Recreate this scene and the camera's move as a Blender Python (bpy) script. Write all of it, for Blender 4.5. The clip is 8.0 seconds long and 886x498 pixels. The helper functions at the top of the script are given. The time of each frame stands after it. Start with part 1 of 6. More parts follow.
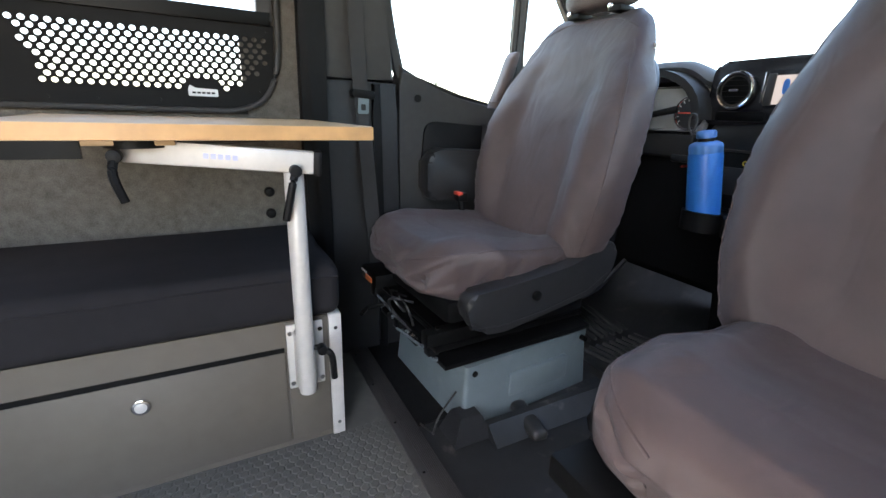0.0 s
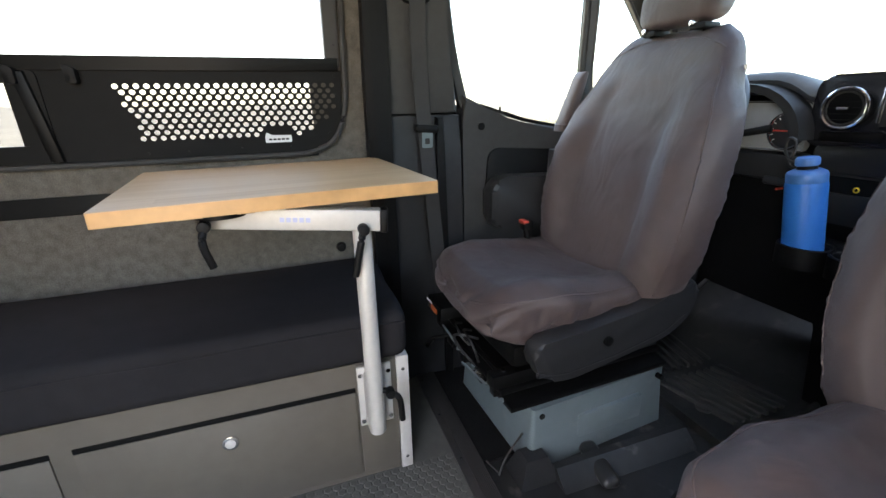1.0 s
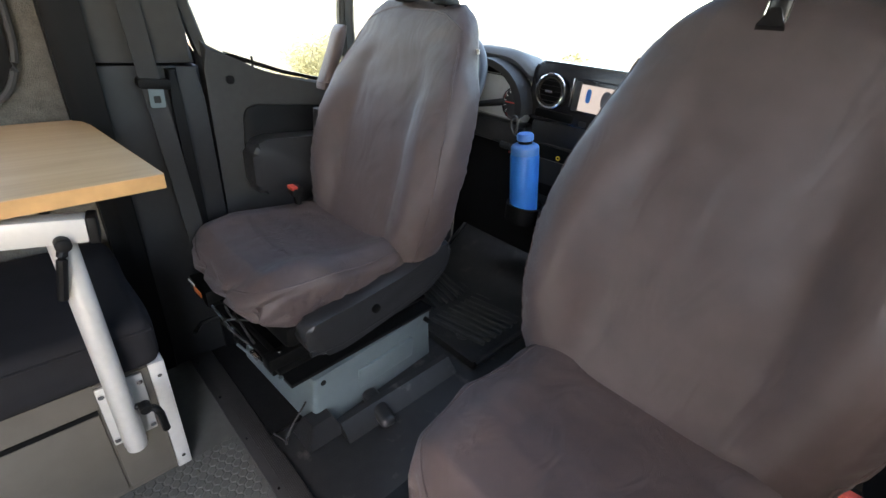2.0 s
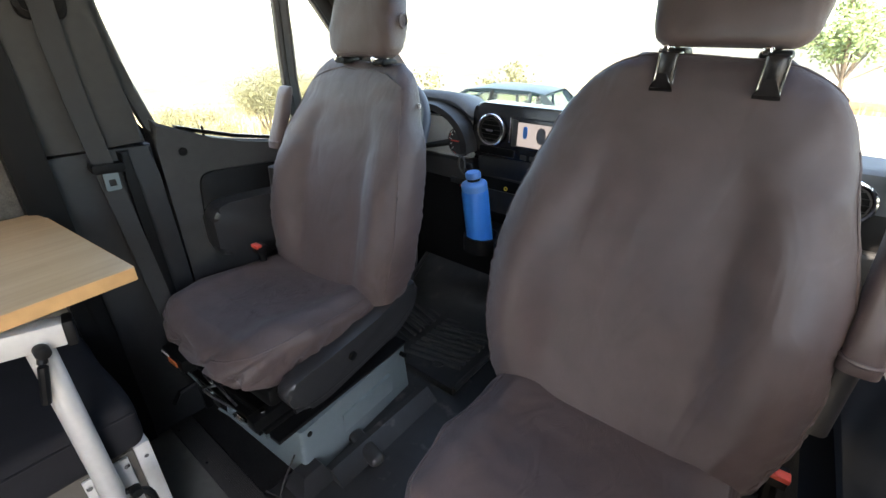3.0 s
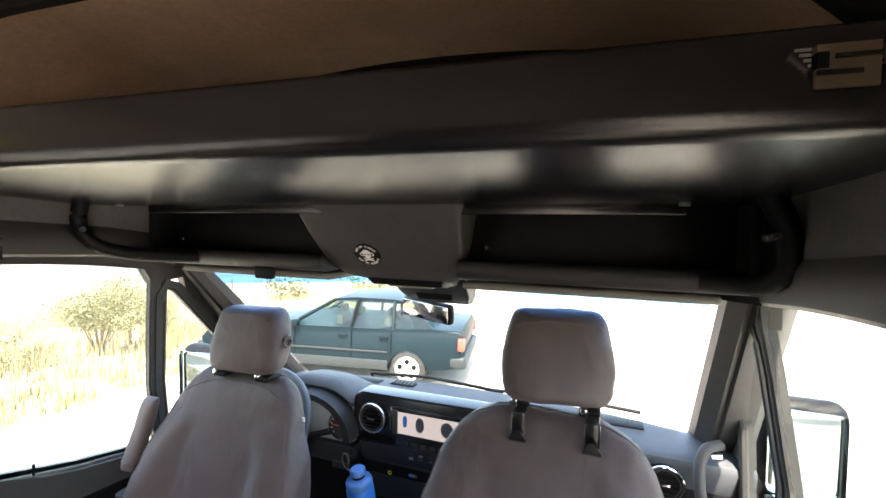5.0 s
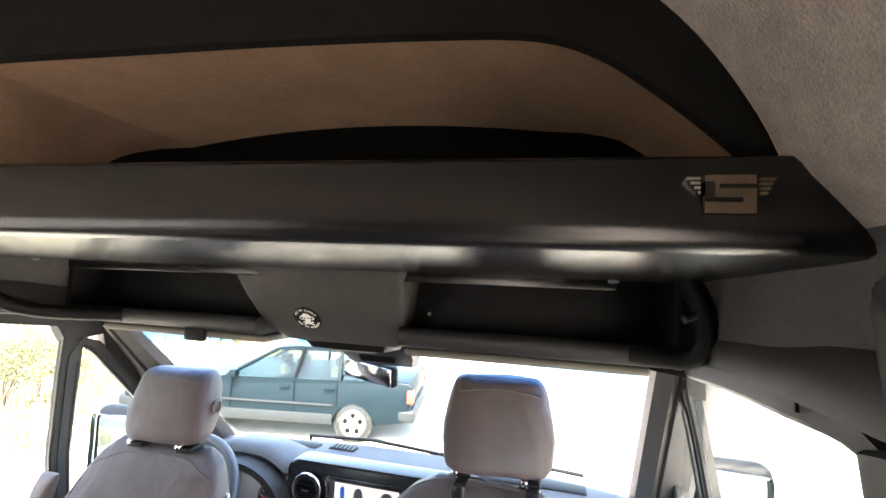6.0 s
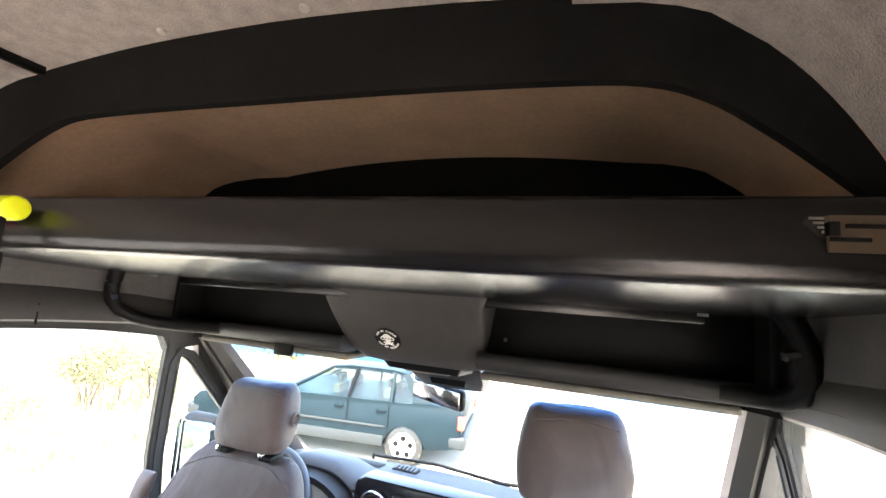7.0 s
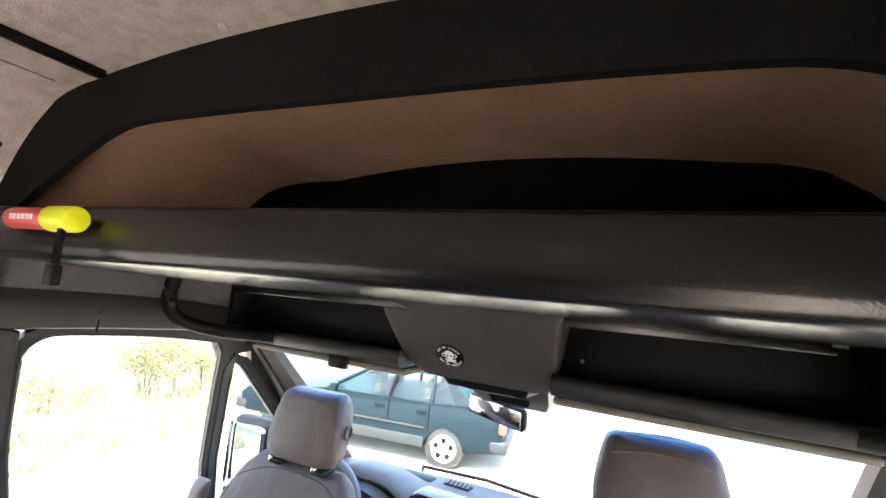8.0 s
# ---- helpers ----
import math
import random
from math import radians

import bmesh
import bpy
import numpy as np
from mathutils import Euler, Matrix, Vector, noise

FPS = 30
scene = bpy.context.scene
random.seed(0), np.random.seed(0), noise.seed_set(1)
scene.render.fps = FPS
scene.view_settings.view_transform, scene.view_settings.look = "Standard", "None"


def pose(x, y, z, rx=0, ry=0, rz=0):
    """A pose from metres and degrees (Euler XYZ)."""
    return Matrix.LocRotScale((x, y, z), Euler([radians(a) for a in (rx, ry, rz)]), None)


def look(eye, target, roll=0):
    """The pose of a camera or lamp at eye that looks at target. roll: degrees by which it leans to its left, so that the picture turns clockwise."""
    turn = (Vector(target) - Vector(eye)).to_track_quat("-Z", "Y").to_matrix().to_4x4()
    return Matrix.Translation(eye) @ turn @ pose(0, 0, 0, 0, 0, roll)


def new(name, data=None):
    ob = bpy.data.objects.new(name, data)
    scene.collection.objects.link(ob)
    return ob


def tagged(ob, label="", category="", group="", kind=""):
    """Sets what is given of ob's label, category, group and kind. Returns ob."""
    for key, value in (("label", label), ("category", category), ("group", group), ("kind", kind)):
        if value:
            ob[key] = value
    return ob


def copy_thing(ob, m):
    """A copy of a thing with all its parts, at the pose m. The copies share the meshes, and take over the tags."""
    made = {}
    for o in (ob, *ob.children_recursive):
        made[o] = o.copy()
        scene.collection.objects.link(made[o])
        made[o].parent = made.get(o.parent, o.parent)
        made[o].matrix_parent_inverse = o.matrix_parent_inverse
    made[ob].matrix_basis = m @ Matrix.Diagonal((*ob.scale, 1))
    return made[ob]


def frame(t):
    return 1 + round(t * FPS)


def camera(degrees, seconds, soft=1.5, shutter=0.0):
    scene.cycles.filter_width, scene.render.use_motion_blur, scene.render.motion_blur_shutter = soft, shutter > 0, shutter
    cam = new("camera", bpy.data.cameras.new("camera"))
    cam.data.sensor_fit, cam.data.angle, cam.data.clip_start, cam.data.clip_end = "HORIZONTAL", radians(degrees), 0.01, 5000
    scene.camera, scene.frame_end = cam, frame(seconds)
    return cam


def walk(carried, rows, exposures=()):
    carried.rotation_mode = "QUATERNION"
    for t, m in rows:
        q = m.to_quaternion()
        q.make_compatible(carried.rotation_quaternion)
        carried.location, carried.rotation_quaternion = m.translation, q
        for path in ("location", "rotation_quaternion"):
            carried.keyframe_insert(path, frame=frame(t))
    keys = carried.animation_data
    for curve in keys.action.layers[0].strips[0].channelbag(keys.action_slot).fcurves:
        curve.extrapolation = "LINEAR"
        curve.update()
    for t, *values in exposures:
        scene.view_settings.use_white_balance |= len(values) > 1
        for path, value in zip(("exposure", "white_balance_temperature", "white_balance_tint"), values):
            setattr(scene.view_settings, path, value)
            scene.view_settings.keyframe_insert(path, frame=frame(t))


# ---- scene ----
cam = camera(91.8, 8.0)
PATH = [
    (0, (0.52, -0.236, 0.864), (-1.169, 0.652, 0.264), 2.1),
    (0.5, (0.477, -0.288, 0.903), (-1.317, 0.349, 0.291), 2.1),
    (1, (0.474, -0.22, 0.992), (-1.319, 0.39, 0.348), -1.1),
    (1.5, (0.422, -0.231, 1.019), (-1.162, 0.647, 0.168), 2.3),
    (2, (0.48, -0.112, 1.136), (-0.715, 1.182, 0.189), 5.8),
    (3.3, (0.506, -0.151, 1.284), (-0.599, 1.277, 0.423), 0.4),
    (3.5, (0.499, -0.171, 1.318), (-0.626, 1.292, 0.548), 0.3),
    (4, (0.471, -0.22, 1.383), (-0.658, 1.362, 0.913), -0.5),
    (4.4, (0.455, -0.221, 1.479), (-0.433, 1.550, 1.200), 0.2),
    (4.5, (0.457, -0.213, 1.521), (-0.357, 1.601, 1.297), 0.6),
    (5, (0.475, -0.192, 1.634), (-0.228, 1.679, 1.556), 1.0),
    (5.2, (0.482, -0.193, 1.661), (-0.168, 1.698, 1.666), 1.1),
    (6.3, (0.499, -0.19, 1.688), (0.004, 1.741, 1.851), 2.7),
    (6.5, (0.485, -0.202, 1.694), (-0.06, 1.713, 1.882), 2.9),
    (7, (0.446, -0.245, 1.681), (-0.283, 1.602, 1.918), 4.3),
    (7.5, (0.408, -0.274, 1.673), (-0.459, 1.511, 1.923), 5.5),
    (8, (0.352, -0.196, 1.71), (-0.537, 1.583, 1.928), 5.2),
]
EXPOSURES = [(0.0, 4.55, 7600, 13), (1.0, 4.4, 7900, 13), (2.0, 4.55, 8000, 13), (4.0, 4.2, 7600, 13), (5.0, 4.4, 7500, 15), (6.5, 5.35, 7200, 17), (8.0, 4.95, 7000, 16)]
walk(cam, [(t, look(eye, target, roll)) for t, eye, target, roll in PATH], EXPOSURES)

# ---- world, sun, sky ----
world = bpy.data.worlds.new("world")
scene.world = world
world.use_nodes = True
wn = world.node_tree.nodes
sky = wn.new("ShaderNodeTexSky")
sky.sky_type, sky.sun_disc = "NISHITA", False
sky.sun_elevation, sky.sun_rotation = radians(59), radians(165)
sky.air_density, sky.dust_density = 1.0, 2.0
wn["Background"].inputs["Strength"].default_value = 0.15
world.node_tree.links.new(sky.outputs[0], wn["Background"].inputs[0])
sun_data = bpy.data.lights.new("sun", "SUN")
sun_data.energy, sun_data.angle, sun_data.color = 2.0, radians(0.6), (1.0, 0.95, 0.88)
sun = new("sun", sun_data)
SUN_DIR = Vector((math.sin(radians(165)) * math.cos(radians(59)), math.cos(radians(165)) * math.cos(radians(59)), math.sin(radians(59))))
sun.matrix_world = look(SUN_DIR * 20, (0, 0, 0))


# ---- materials ----
def material(name, base, rough=0.6, metal=0.0, var=0.15, scale=30.0, bump=0.0, bump_scale=None, spots=0.0, coat=0.0, weave=0.0, spec=None, folds=0.0, sheen=0.0):
    """Noise-varied surface: var is the spread of the tone, bump the fine relief, weave a woven relief of that pitch."""
    m = bpy.data.materials.new(name)
    m.use_nodes = True
    nt = m.node_tree
    n, l = nt.nodes, nt.links
    b = n["Principled BSDF"]
    b.inputs["Roughness"].default_value, b.inputs["Metallic"].default_value = rough, metal
    b.inputs["Coat Weight"].default_value = coat
    b.inputs["Sheen Weight"].default_value, b.inputs["Sheen Roughness"].default_value = sheen, 0.4
    b.inputs["Sheen Tint"].default_value = (0.80, 0.88, 1.0, 1.0)
    if spec is not None:
        b.inputs["Specular IOR Level"].default_value = spec
    tc = n.new("ShaderNodeTexCoord")
    big, fine = n.new("ShaderNodeTexNoise"), n.new("ShaderNodeTexNoise")
    big.inputs["Scale"].default_value, fine.inputs["Scale"].default_value = scale * 0.12, scale
    fine.inputs["Detail"].default_value, big.inputs["Detail"].default_value = 6, 4
    for t in (big, fine):
        l.new(tc.outputs["Object"], t.inputs["Vector"])
    mix = n.new("ShaderNodeMath")
    mix.operation = "MULTIPLY_ADD"
    mix.inputs[1].default_value = 0.5
    half = n.new("ShaderNodeMath")
    half.operation = "MULTIPLY"
    half.inputs[1].default_value = 0.5
    l.new(big.outputs["Fac"], half.inputs[0])
    l.new(fine.outputs["Fac"], mix.inputs[0])
    l.new(half.outputs[0], mix.inputs[2])
    ramp = n.new("ShaderNodeValToRGB")
    e = ramp.color_ramp.elements
    e[0].position, e[1].position = 0.3, 0.7
    e[0].color = (*[c * (1 - var) for c in base], 1)
    e[1].color = (*[min(1, c * (1 + var)) for c in base], 1)
    l.new(mix.outputs[0], ramp.inputs[0])
    colour = ramp.outputs[0]
    if spots:
        sp = n.new("ShaderNodeTexNoise")
        sp.inputs["Scale"].default_value, sp.inputs["Detail"].default_value = 14, 8
        l.new(tc.outputs["Object"], sp.inputs["Vector"])
        sr = n.new("ShaderNodeValToRGB")
        sr.color_ramp.elements[0].position, sr.color_ramp.elements[1].position = 0.6, 0.75
        l.new(sp.outputs["Fac"], sr.inputs[0])
        mx = n.new("ShaderNodeMix")
        mx.data_type = "RGBA"
        sc = n.new("ShaderNodeMath")
        sc.operation = "MULTIPLY"
        sc.inputs[1].default_value = spots
        l.new(sr.outputs[0], sc.inputs[0])
        l.new(sc.outputs[0], mx.inputs["Factor"])
        l.new(colour, mx.inputs["A"])
        mx.inputs["B"].default_value = (0.35, 0.31, 0.27, 1)
        colour = mx.outputs["Result"]
    l.new(colour, b.inputs["Base Color"])
    if bump:
        bn = n.new("ShaderNodeBump")
        bn.inputs["Strength"].default_value, bn.inputs["Distance"].default_value = bump, 0.002
        src = n.new("ShaderNodeTexNoise")
        src.inputs["Scale"].default_value, src.inputs["Detail"].default_value = bump_scale or scale * 8, 3
        l.new(tc.outputs["Object"], src.inputs["Vector"])
        out = src.outputs["Fac"]
        if weave:
            w = n.new("ShaderNodeTexWave")
            w.inputs["Scale"].default_value, w.inputs["Distortion"].default_value = weave, 1.5
            w.bands_direction = "DIAGONAL"
            l.new(tc.outputs["Object"], w.inputs["Vector"])
            ad = n.new("ShaderNodeMath")
            l.new(w.outputs["Fac"], ad.inputs[0])
            l.new(src.outputs["Fac"], ad.inputs[1])
            out = ad.outputs[0]
        l.new(out, bn.inputs["Height"])
        l.new(bn.outputs[0], b.inputs["Normal"])
        if folds:
            fo, fb, mpf = n.new("ShaderNodeTexNoise"), n.new("ShaderNodeBump"), n.new("ShaderNodeMapping")
            mpf.inputs["Scale"].default_value = (1.6, 1.0, 0.7)
            fo.inputs["Scale"].default_value, fo.inputs["Detail"].default_value, fo.inputs["Distortion"].default_value = 7.0, 2.0, 1.2
            fb.inputs["Strength"].default_value, fb.inputs["Distance"].default_value = folds, 0.02
            l.new(tc.outputs["Object"], mpf.inputs[0])
            l.new(mpf.outputs[0], fo.inputs["Vector"])
            l.new(fo.outputs["Fac"], fb.inputs["Height"])
            l.new(fb.outputs[0], bn.inputs["Normal"])
    return m


def glass(name, tint=(0.96, 0.98, 0.97), haze=0.0):
    """Thin window glass: clear with a faint mirror gloss."""
    m = bpy.data.materials.new(name)
    m.use_nodes = True
    n, l = m.node_tree.nodes, m.node_tree.links
    n.remove(n["Principled BSDF"])
    tr, gl, mx = n.new("ShaderNodeBsdfTransparent"), n.new("ShaderNodeBsdfGlossy"), n.new("ShaderNodeMixShader")
    tr.inputs[0].default_value = (*tint, 1)
    gl.inputs["Roughness"].default_value = 0.03
    mx.inputs[0].default_value = 0.025
    l.new(tr.outputs[0], mx.inputs[1])
    l.new(gl.outputs[0], mx.inputs[2])
    l.new(mx.outputs[0], n["Material Output"].inputs[0])
    return m


def wood_material():
    """Pale laminated hardwood: strips along the board with fine grain."""
    m = material("wood", (0.55, 0.36, 0.20), 0.45)
    n, l = m.node_tree.nodes, m.node_tree.links
    tc, mp = n.new("ShaderNodeTexCoord"), n.new("ShaderNodeMapping")
    mp.inputs["Scale"].default_value = (38, 2.2, 8)
    g = n.new("ShaderNodeTexNoise")
    g.inputs["Scale"].default_value, g.inputs["Detail"].default_value = 2.5, 8
    br = n.new("ShaderNodeTexBrick")
    br.inputs["Scale"].default_value = 1.0
    br.inputs["Brick Width"].default_value, br.inputs["Row Height"].default_value, br.inputs["Mortar Size"].default_value = 0.45, 0.045, 0.0
    br.inputs["Color1"].default_value, br.inputs["Color2"].default_value = (0.47, 0.325, 0.185, 1), (0.42, 0.285, 0.155, 1)
    rot = n.new("ShaderNodeMapping")
    rot.inputs["Rotation"].default_value = (0, 0, radians(90))
    mx = n.new("ShaderNodeMix")
    mx.data_type, mx.blend_type = "RGBA", "MULTIPLY"
    rp = n.new("ShaderNodeValToRGB")
    rp.color_ramp.elements[0].color, rp.color_ramp.elements[1].color = (0.84, 0.80, 0.76, 1), (1, 1, 1, 1)
    rp.color_ramp.elements[0].position, rp.color_ramp.elements[1].position = 0.35, 0.6
    l.new(tc.outputs["Object"], mp.inputs[0])
    l.new(tc.outputs["Object"], rot.inputs[0])
    l.new(rot.outputs[0], br.inputs["Vector"])
    l.new(mp.outputs[0], g.inputs["Vector"])
    l.new(g.outputs["Fac"], rp.inputs[0])
    mx.inputs["Factor"].default_value = 0.5
    l.new(br.outputs["Color"], mx.inputs["A"])
    l.new(rp.outputs[0], mx.inputs["B"])
    l.new(mx.outputs["Result"], n["Principled BSDF"].inputs["Base Color"])
    return m


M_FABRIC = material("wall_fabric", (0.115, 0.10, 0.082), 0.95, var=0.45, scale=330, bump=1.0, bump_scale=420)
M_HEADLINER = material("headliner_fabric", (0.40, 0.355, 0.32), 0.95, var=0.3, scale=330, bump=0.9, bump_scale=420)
M_BLACK = material("black_plastic", (0.0045, 0.0045, 0.0048), 0.5, spec=0.16, var=0.2, scale=40, bump=0.25, bump_scale=900)
M_GREYPL = material("grey_plastic", (0.038, 0.036, 0.0345), 0.58, spec=0.35, var=0.15, scale=40, bump=0.25, bump_scale=900)
M_DASH = material("dash_plastic", (0.019, 0.0192, 0.0202), 0.45, spec=0.3, var=0.15, scale=40, bump=0.3, bump_scale=700)
M_SATIN = material("satin_black_powdercoat", (0.0045, 0.0043, 0.0046), 0.26, spec=0.58, var=0.15, scale=30, bump=0.1, bump_scale=500)
M_BLACKFELT = material("black_carpet", (0.0085, 0.0083, 0.0082), 0.95, spec=0.1, var=0.3, scale=120, bump=0.5, bump_scale=900)
M_SEAT = material("seat_canvas", (0.069, 0.047, 0.044), 0.52, sheen=0.05, spec=0.5, var=0.22, scale=16, folds=0.36, bump=0.35, bump_scale=900, weave=900)
M_CUSHION = material("cushion_fabric", (0.016, 0.0145, 0.0155), 0.9, spec=0.15, var=0.2, scale=20, bump=0.4, bump_scale=800)
M_PANEL = material("grey_panel", (0.100, 0.082, 0.064), 0.55, var=0.1, scale=25, bump=0.15, bump_scale=600)
M_ALU = material("aluminium", (0.50, 0.465, 0.42), 0.45, 0.15, var=0.08, scale=60, bump=0.05)
# Dim blue-grey base: the reflected scenery's tone is put into the colour.
M_SCENERY_MIRROR = material("scenery_mirror", (0.33, 0.40, 0.43), 0.06, 1.0, var=0.02)
M_CHROME = material("chrome", (0.75, 0.75, 0.75), 0.12, 1.0, var=0.03)
M_STEEL = material("painted_steel", (0.125, 0.155, 0.163), 0.42, 0.1, var=0.1, scale=20, spots=0.15)
M_VINYL = material("floor_vinyl", (0.085, 0.083, 0.074), 0.5, var=0.2, scale=30, bump=0.2, bump_scale=300, spots=0.15)
M_RUBBER = material("black_rubber", (0.019, 0.0195, 0.020), 0.38, spec=0.5, var=0.3, scale=30, bump=0.3, bump_scale=300, spots=0.3)
M_MAT = material("dusty_mat_rubber", (0.020, 0.0205, 0.0205), 0.30, spec=0.6, var=0.4, scale=30, bump=0.3, bump_scale=300, spots=0.10)
# Ribs twice the sheet's tone: worn tops, with their glints put into the colour.
M_RIB = material("worn_glint_rib", (0.040, 0.041, 0.041), 0.30, spec=0.6, var=0.4, scale=30, bump=0.3, bump_scale=300, spots=0.10)
M_TRIM = material("seat_trim_plastic", (0.020, 0.020, 0.021), 0.36, spec=0.5, var=0.15, scale=40, bump=0.2, bump_scale=900)
M_DOOR = material("door_plastic", (0.036, 0.035, 0.034), 0.55, spec=0.3, var=0.15, scale=40, bump=0.3, bump_scale=800)
M_FACIA = material("silver_grey_facia", (0.26, 0.27, 0.27), 0.5, var=0.1, scale=30)
M_WOOD = wood_material()
M_BLUE = material("blue_powdercoat", (0.010, 0.15, 0.50), 0.42, var=0.06, scale=40, bump=0.15, bump_scale=900)
M_DARK = material("dark_metal", (0.004, 0.004, 0.004), 0.45, 0.0, spec=0.15, var=0.3, scale=50)
M_RED = material("red_plastic", (0.55, 0.06, 0.04), 0.45)
M_WHITE = material("white_print", (0.75, 0.74, 0.72), 0.6, var=0.05)
M_GLASS = glass("window_glass", (0.70, 0.74, 0.73))
M_SMOKE = glass("smoked_glass", (0.55, 0.57, 0.58))
M_BAND = glass("tinted_band", (0.38, 0.62, 0.85))
M_CEIL = M_HEADLINER
M_DASHTOP = material("dash_skin", (0.052, 0.058, 0.066), 0.55, spec=0.3, var=0.15, scale=40, bump=0.3, bump_scale=700)
M_BROWN = material("brown_roof_fabric", (0.66, 0.44, 0.29), 0.95, var=0.15, scale=90, bump=0.4, bump_scale=700)
M_CABSIDE = material("grey_side_fabric", (0.078, 0.075, 0.073), 0.95, var=0.2, scale=90, bump=0.5, bump_scale=700)


# ---- mesh helpers ----
def finish(bm, smooth=True, angle=40):
    bmesh.ops.recalc_face_normals(bm, faces=bm.faces)
    for f in bm.faces:
        f.smooth = smooth
    if smooth:
        for e in bm.edges:
            if len(e.link_faces) == 2 and e.calc_face_angle(0) > radians(angle):
                e.smooth = False


def part(name, bm, mat, parent=None, label="", angle=40):
    finish(bm, True, angle)
    me = bpy.data.meshes.new(name)
    bm.to_mesh(me)
    bm.free()
    me.materials.append(mat)
    ob = new(name, me)
    ob.parent = parent
    if label:
        ob["label"] = label
    return ob


def thing(name, label, category, at=(0, 0, 0), rz=0, kind="", group=""):
    return tagged(_placed(new(name), at, rz), label, category, group, kind)


def _placed(ob, at, rz):
    ob.matrix_basis = pose(*at, 0, 0, rz)
    return ob


def box(x0, x1, y0, y1, z0, z1, bev=0.0, seg=2, bm=None):
    bm = bm or bmesh.new()
    r = bmesh.ops.create_cube(bm, size=1, matrix=Matrix.Translation(((x0 + x1) / 2, (y0 + y1) / 2, (z0 + z1) / 2)) @ Matrix.Diagonal((x1 - x0, y1 - y0, z1 - z0, 1)))
    if bev:
        es = {e for v in r["verts"] for e in v.link_edges}
        bmesh.ops.bevel(bm, geom=list(es), offset=bev, segments=seg, affect="EDGES", profile=0.5)
    return bm


def cyl(a, b, r, r2=None, seg=16, bm=None, bev=0.0):
    bm = bm or bmesh.new()
    a, b = Vector(a), Vector(b)
    m = Matrix.Translation((a + b) / 2) @ (b - a).to_track_quat("Z", "Y").to_matrix().to_4x4()
    res = bmesh.ops.create_cone(bm, cap_ends=True, segments=seg, radius1=r, radius2=r if r2 is None else r2, depth=(b - a).length, matrix=m)
    if bev:
        es = {e for v in res["verts"] for e in v.link_edges if sum(len(f.verts) > 4 for f in e.link_faces) == 1}
        bmesh.ops.bevel(bm, geom=list(es), offset=bev, segments=2, affect="EDGES", profile=0.5)
    return bm


def ring_torus(center, axis, r, rr, seg=28, sub=8, bm=None):
    bm = bm or bmesh.new()
    q = Vector(axis).to_track_quat("Z", "Y").to_matrix().to_4x4()
    m = Matrix.Translation(center) @ q
    rows = []
    for i in range(seg):
        a = 2 * math.pi * i / seg
        rows.append([bm.verts.new(m @ Vector(((r + rr * math.cos(b)) * math.cos(a), (r + rr * math.cos(b)) * math.sin(a), rr * math.sin(b)))) for b in [2 * math.pi * j / sub for j in range(sub)]])
    for i in range(seg):
        for j in range(sub):
            bm.faces.new((rows[i][j], rows[(i + 1) % seg][j], rows[(i + 1) % seg][(j + 1) % sub], rows[i][(j + 1) % sub]))
    return bm


def loft(rings, bm=None, closed=True, caps=True):
    bm = bm or bmesh.new()
    vs = [[bm.verts.new(p) for p in r] for r in rings]
    k = len(vs[0])
    for a, b in zip(vs, vs[1:]):
        for j in range(k if closed else k - 1):
            bm.faces.new((a[j], a[(j + 1) % k], b[(j + 1) % k], b[j]))
    if caps and closed:
        bm.faces.new(vs[0][::-1])
        bm.faces.new(vs[-1])
    return bm


def tube(points, r, seg=8, bm=None, flat=1.0):
    """A bent rod through the points; flat squeezes it into a strap."""
    pts = [Vector(p) for p in points]
    rings = []
    for i, p in enumerate(pts):
        d = (pts[min(i + 1, len(pts) - 1)] - pts[max(i - 1, 0)]).normalized()
        up = Vector((0, 0, 1)) if abs(d.z) < 0.95 else Vector((0, 1, 0))
        u = d.cross(up).normalized()
        v = u.cross(d)
        rings.append([p + r * (math.cos(a) * u + flat * math.sin(a) * v) for a in [2 * math.pi * j / seg for j in range(seg)]])
    return loft(rings, bm)


def smooth_line(points, n=8):
    """Points of a rounded line through the given ones (Catmull-Rom)."""
    p = [Vector(q) for q in points]
    p = [2 * p[0] - p[1]] + p + [2 * p[-1] - p[-2]]
    out = []
    for i in range(1, len(p) - 2):
        for k in range(n):
            t = k / n
            out.append(0.5 * (2 * p[i] + (p[i + 1] - p[i - 1]) * t + (2 * p[i - 1] - 5 * p[i] + 4 * p[i + 1] - p[i + 2]) * t * t + (3 * p[i] - p[i - 1] - 3 * p[i + 1] + p[i + 2]) * t ** 3))
    return out + [p[-2]]


def round_poly(pts, r, n=5):
    """A closed 2D outline with rounded corners."""
    out = []
    k = len(pts)
    rs = r if isinstance(r, (list, tuple)) else [r] * k
    for i in range(k):
        p, a, b = Vector(pts[i]), Vector(pts[i - 1]), Vector(pts[(i + 1) % k])
        d1, d2 = (a - p), (b - p)
        ri = min(rs[i], d1.length * 0.49, d2.length * 0.49)
        s, e = p + d1.normalized() * ri, p + d2.normalized() * ri
        for j in range(n + 1):
            t = j / n
            out.append(tuple((1 - t) ** 2 * s + 2 * t * (1 - t) * p + t * t * e))
    return out


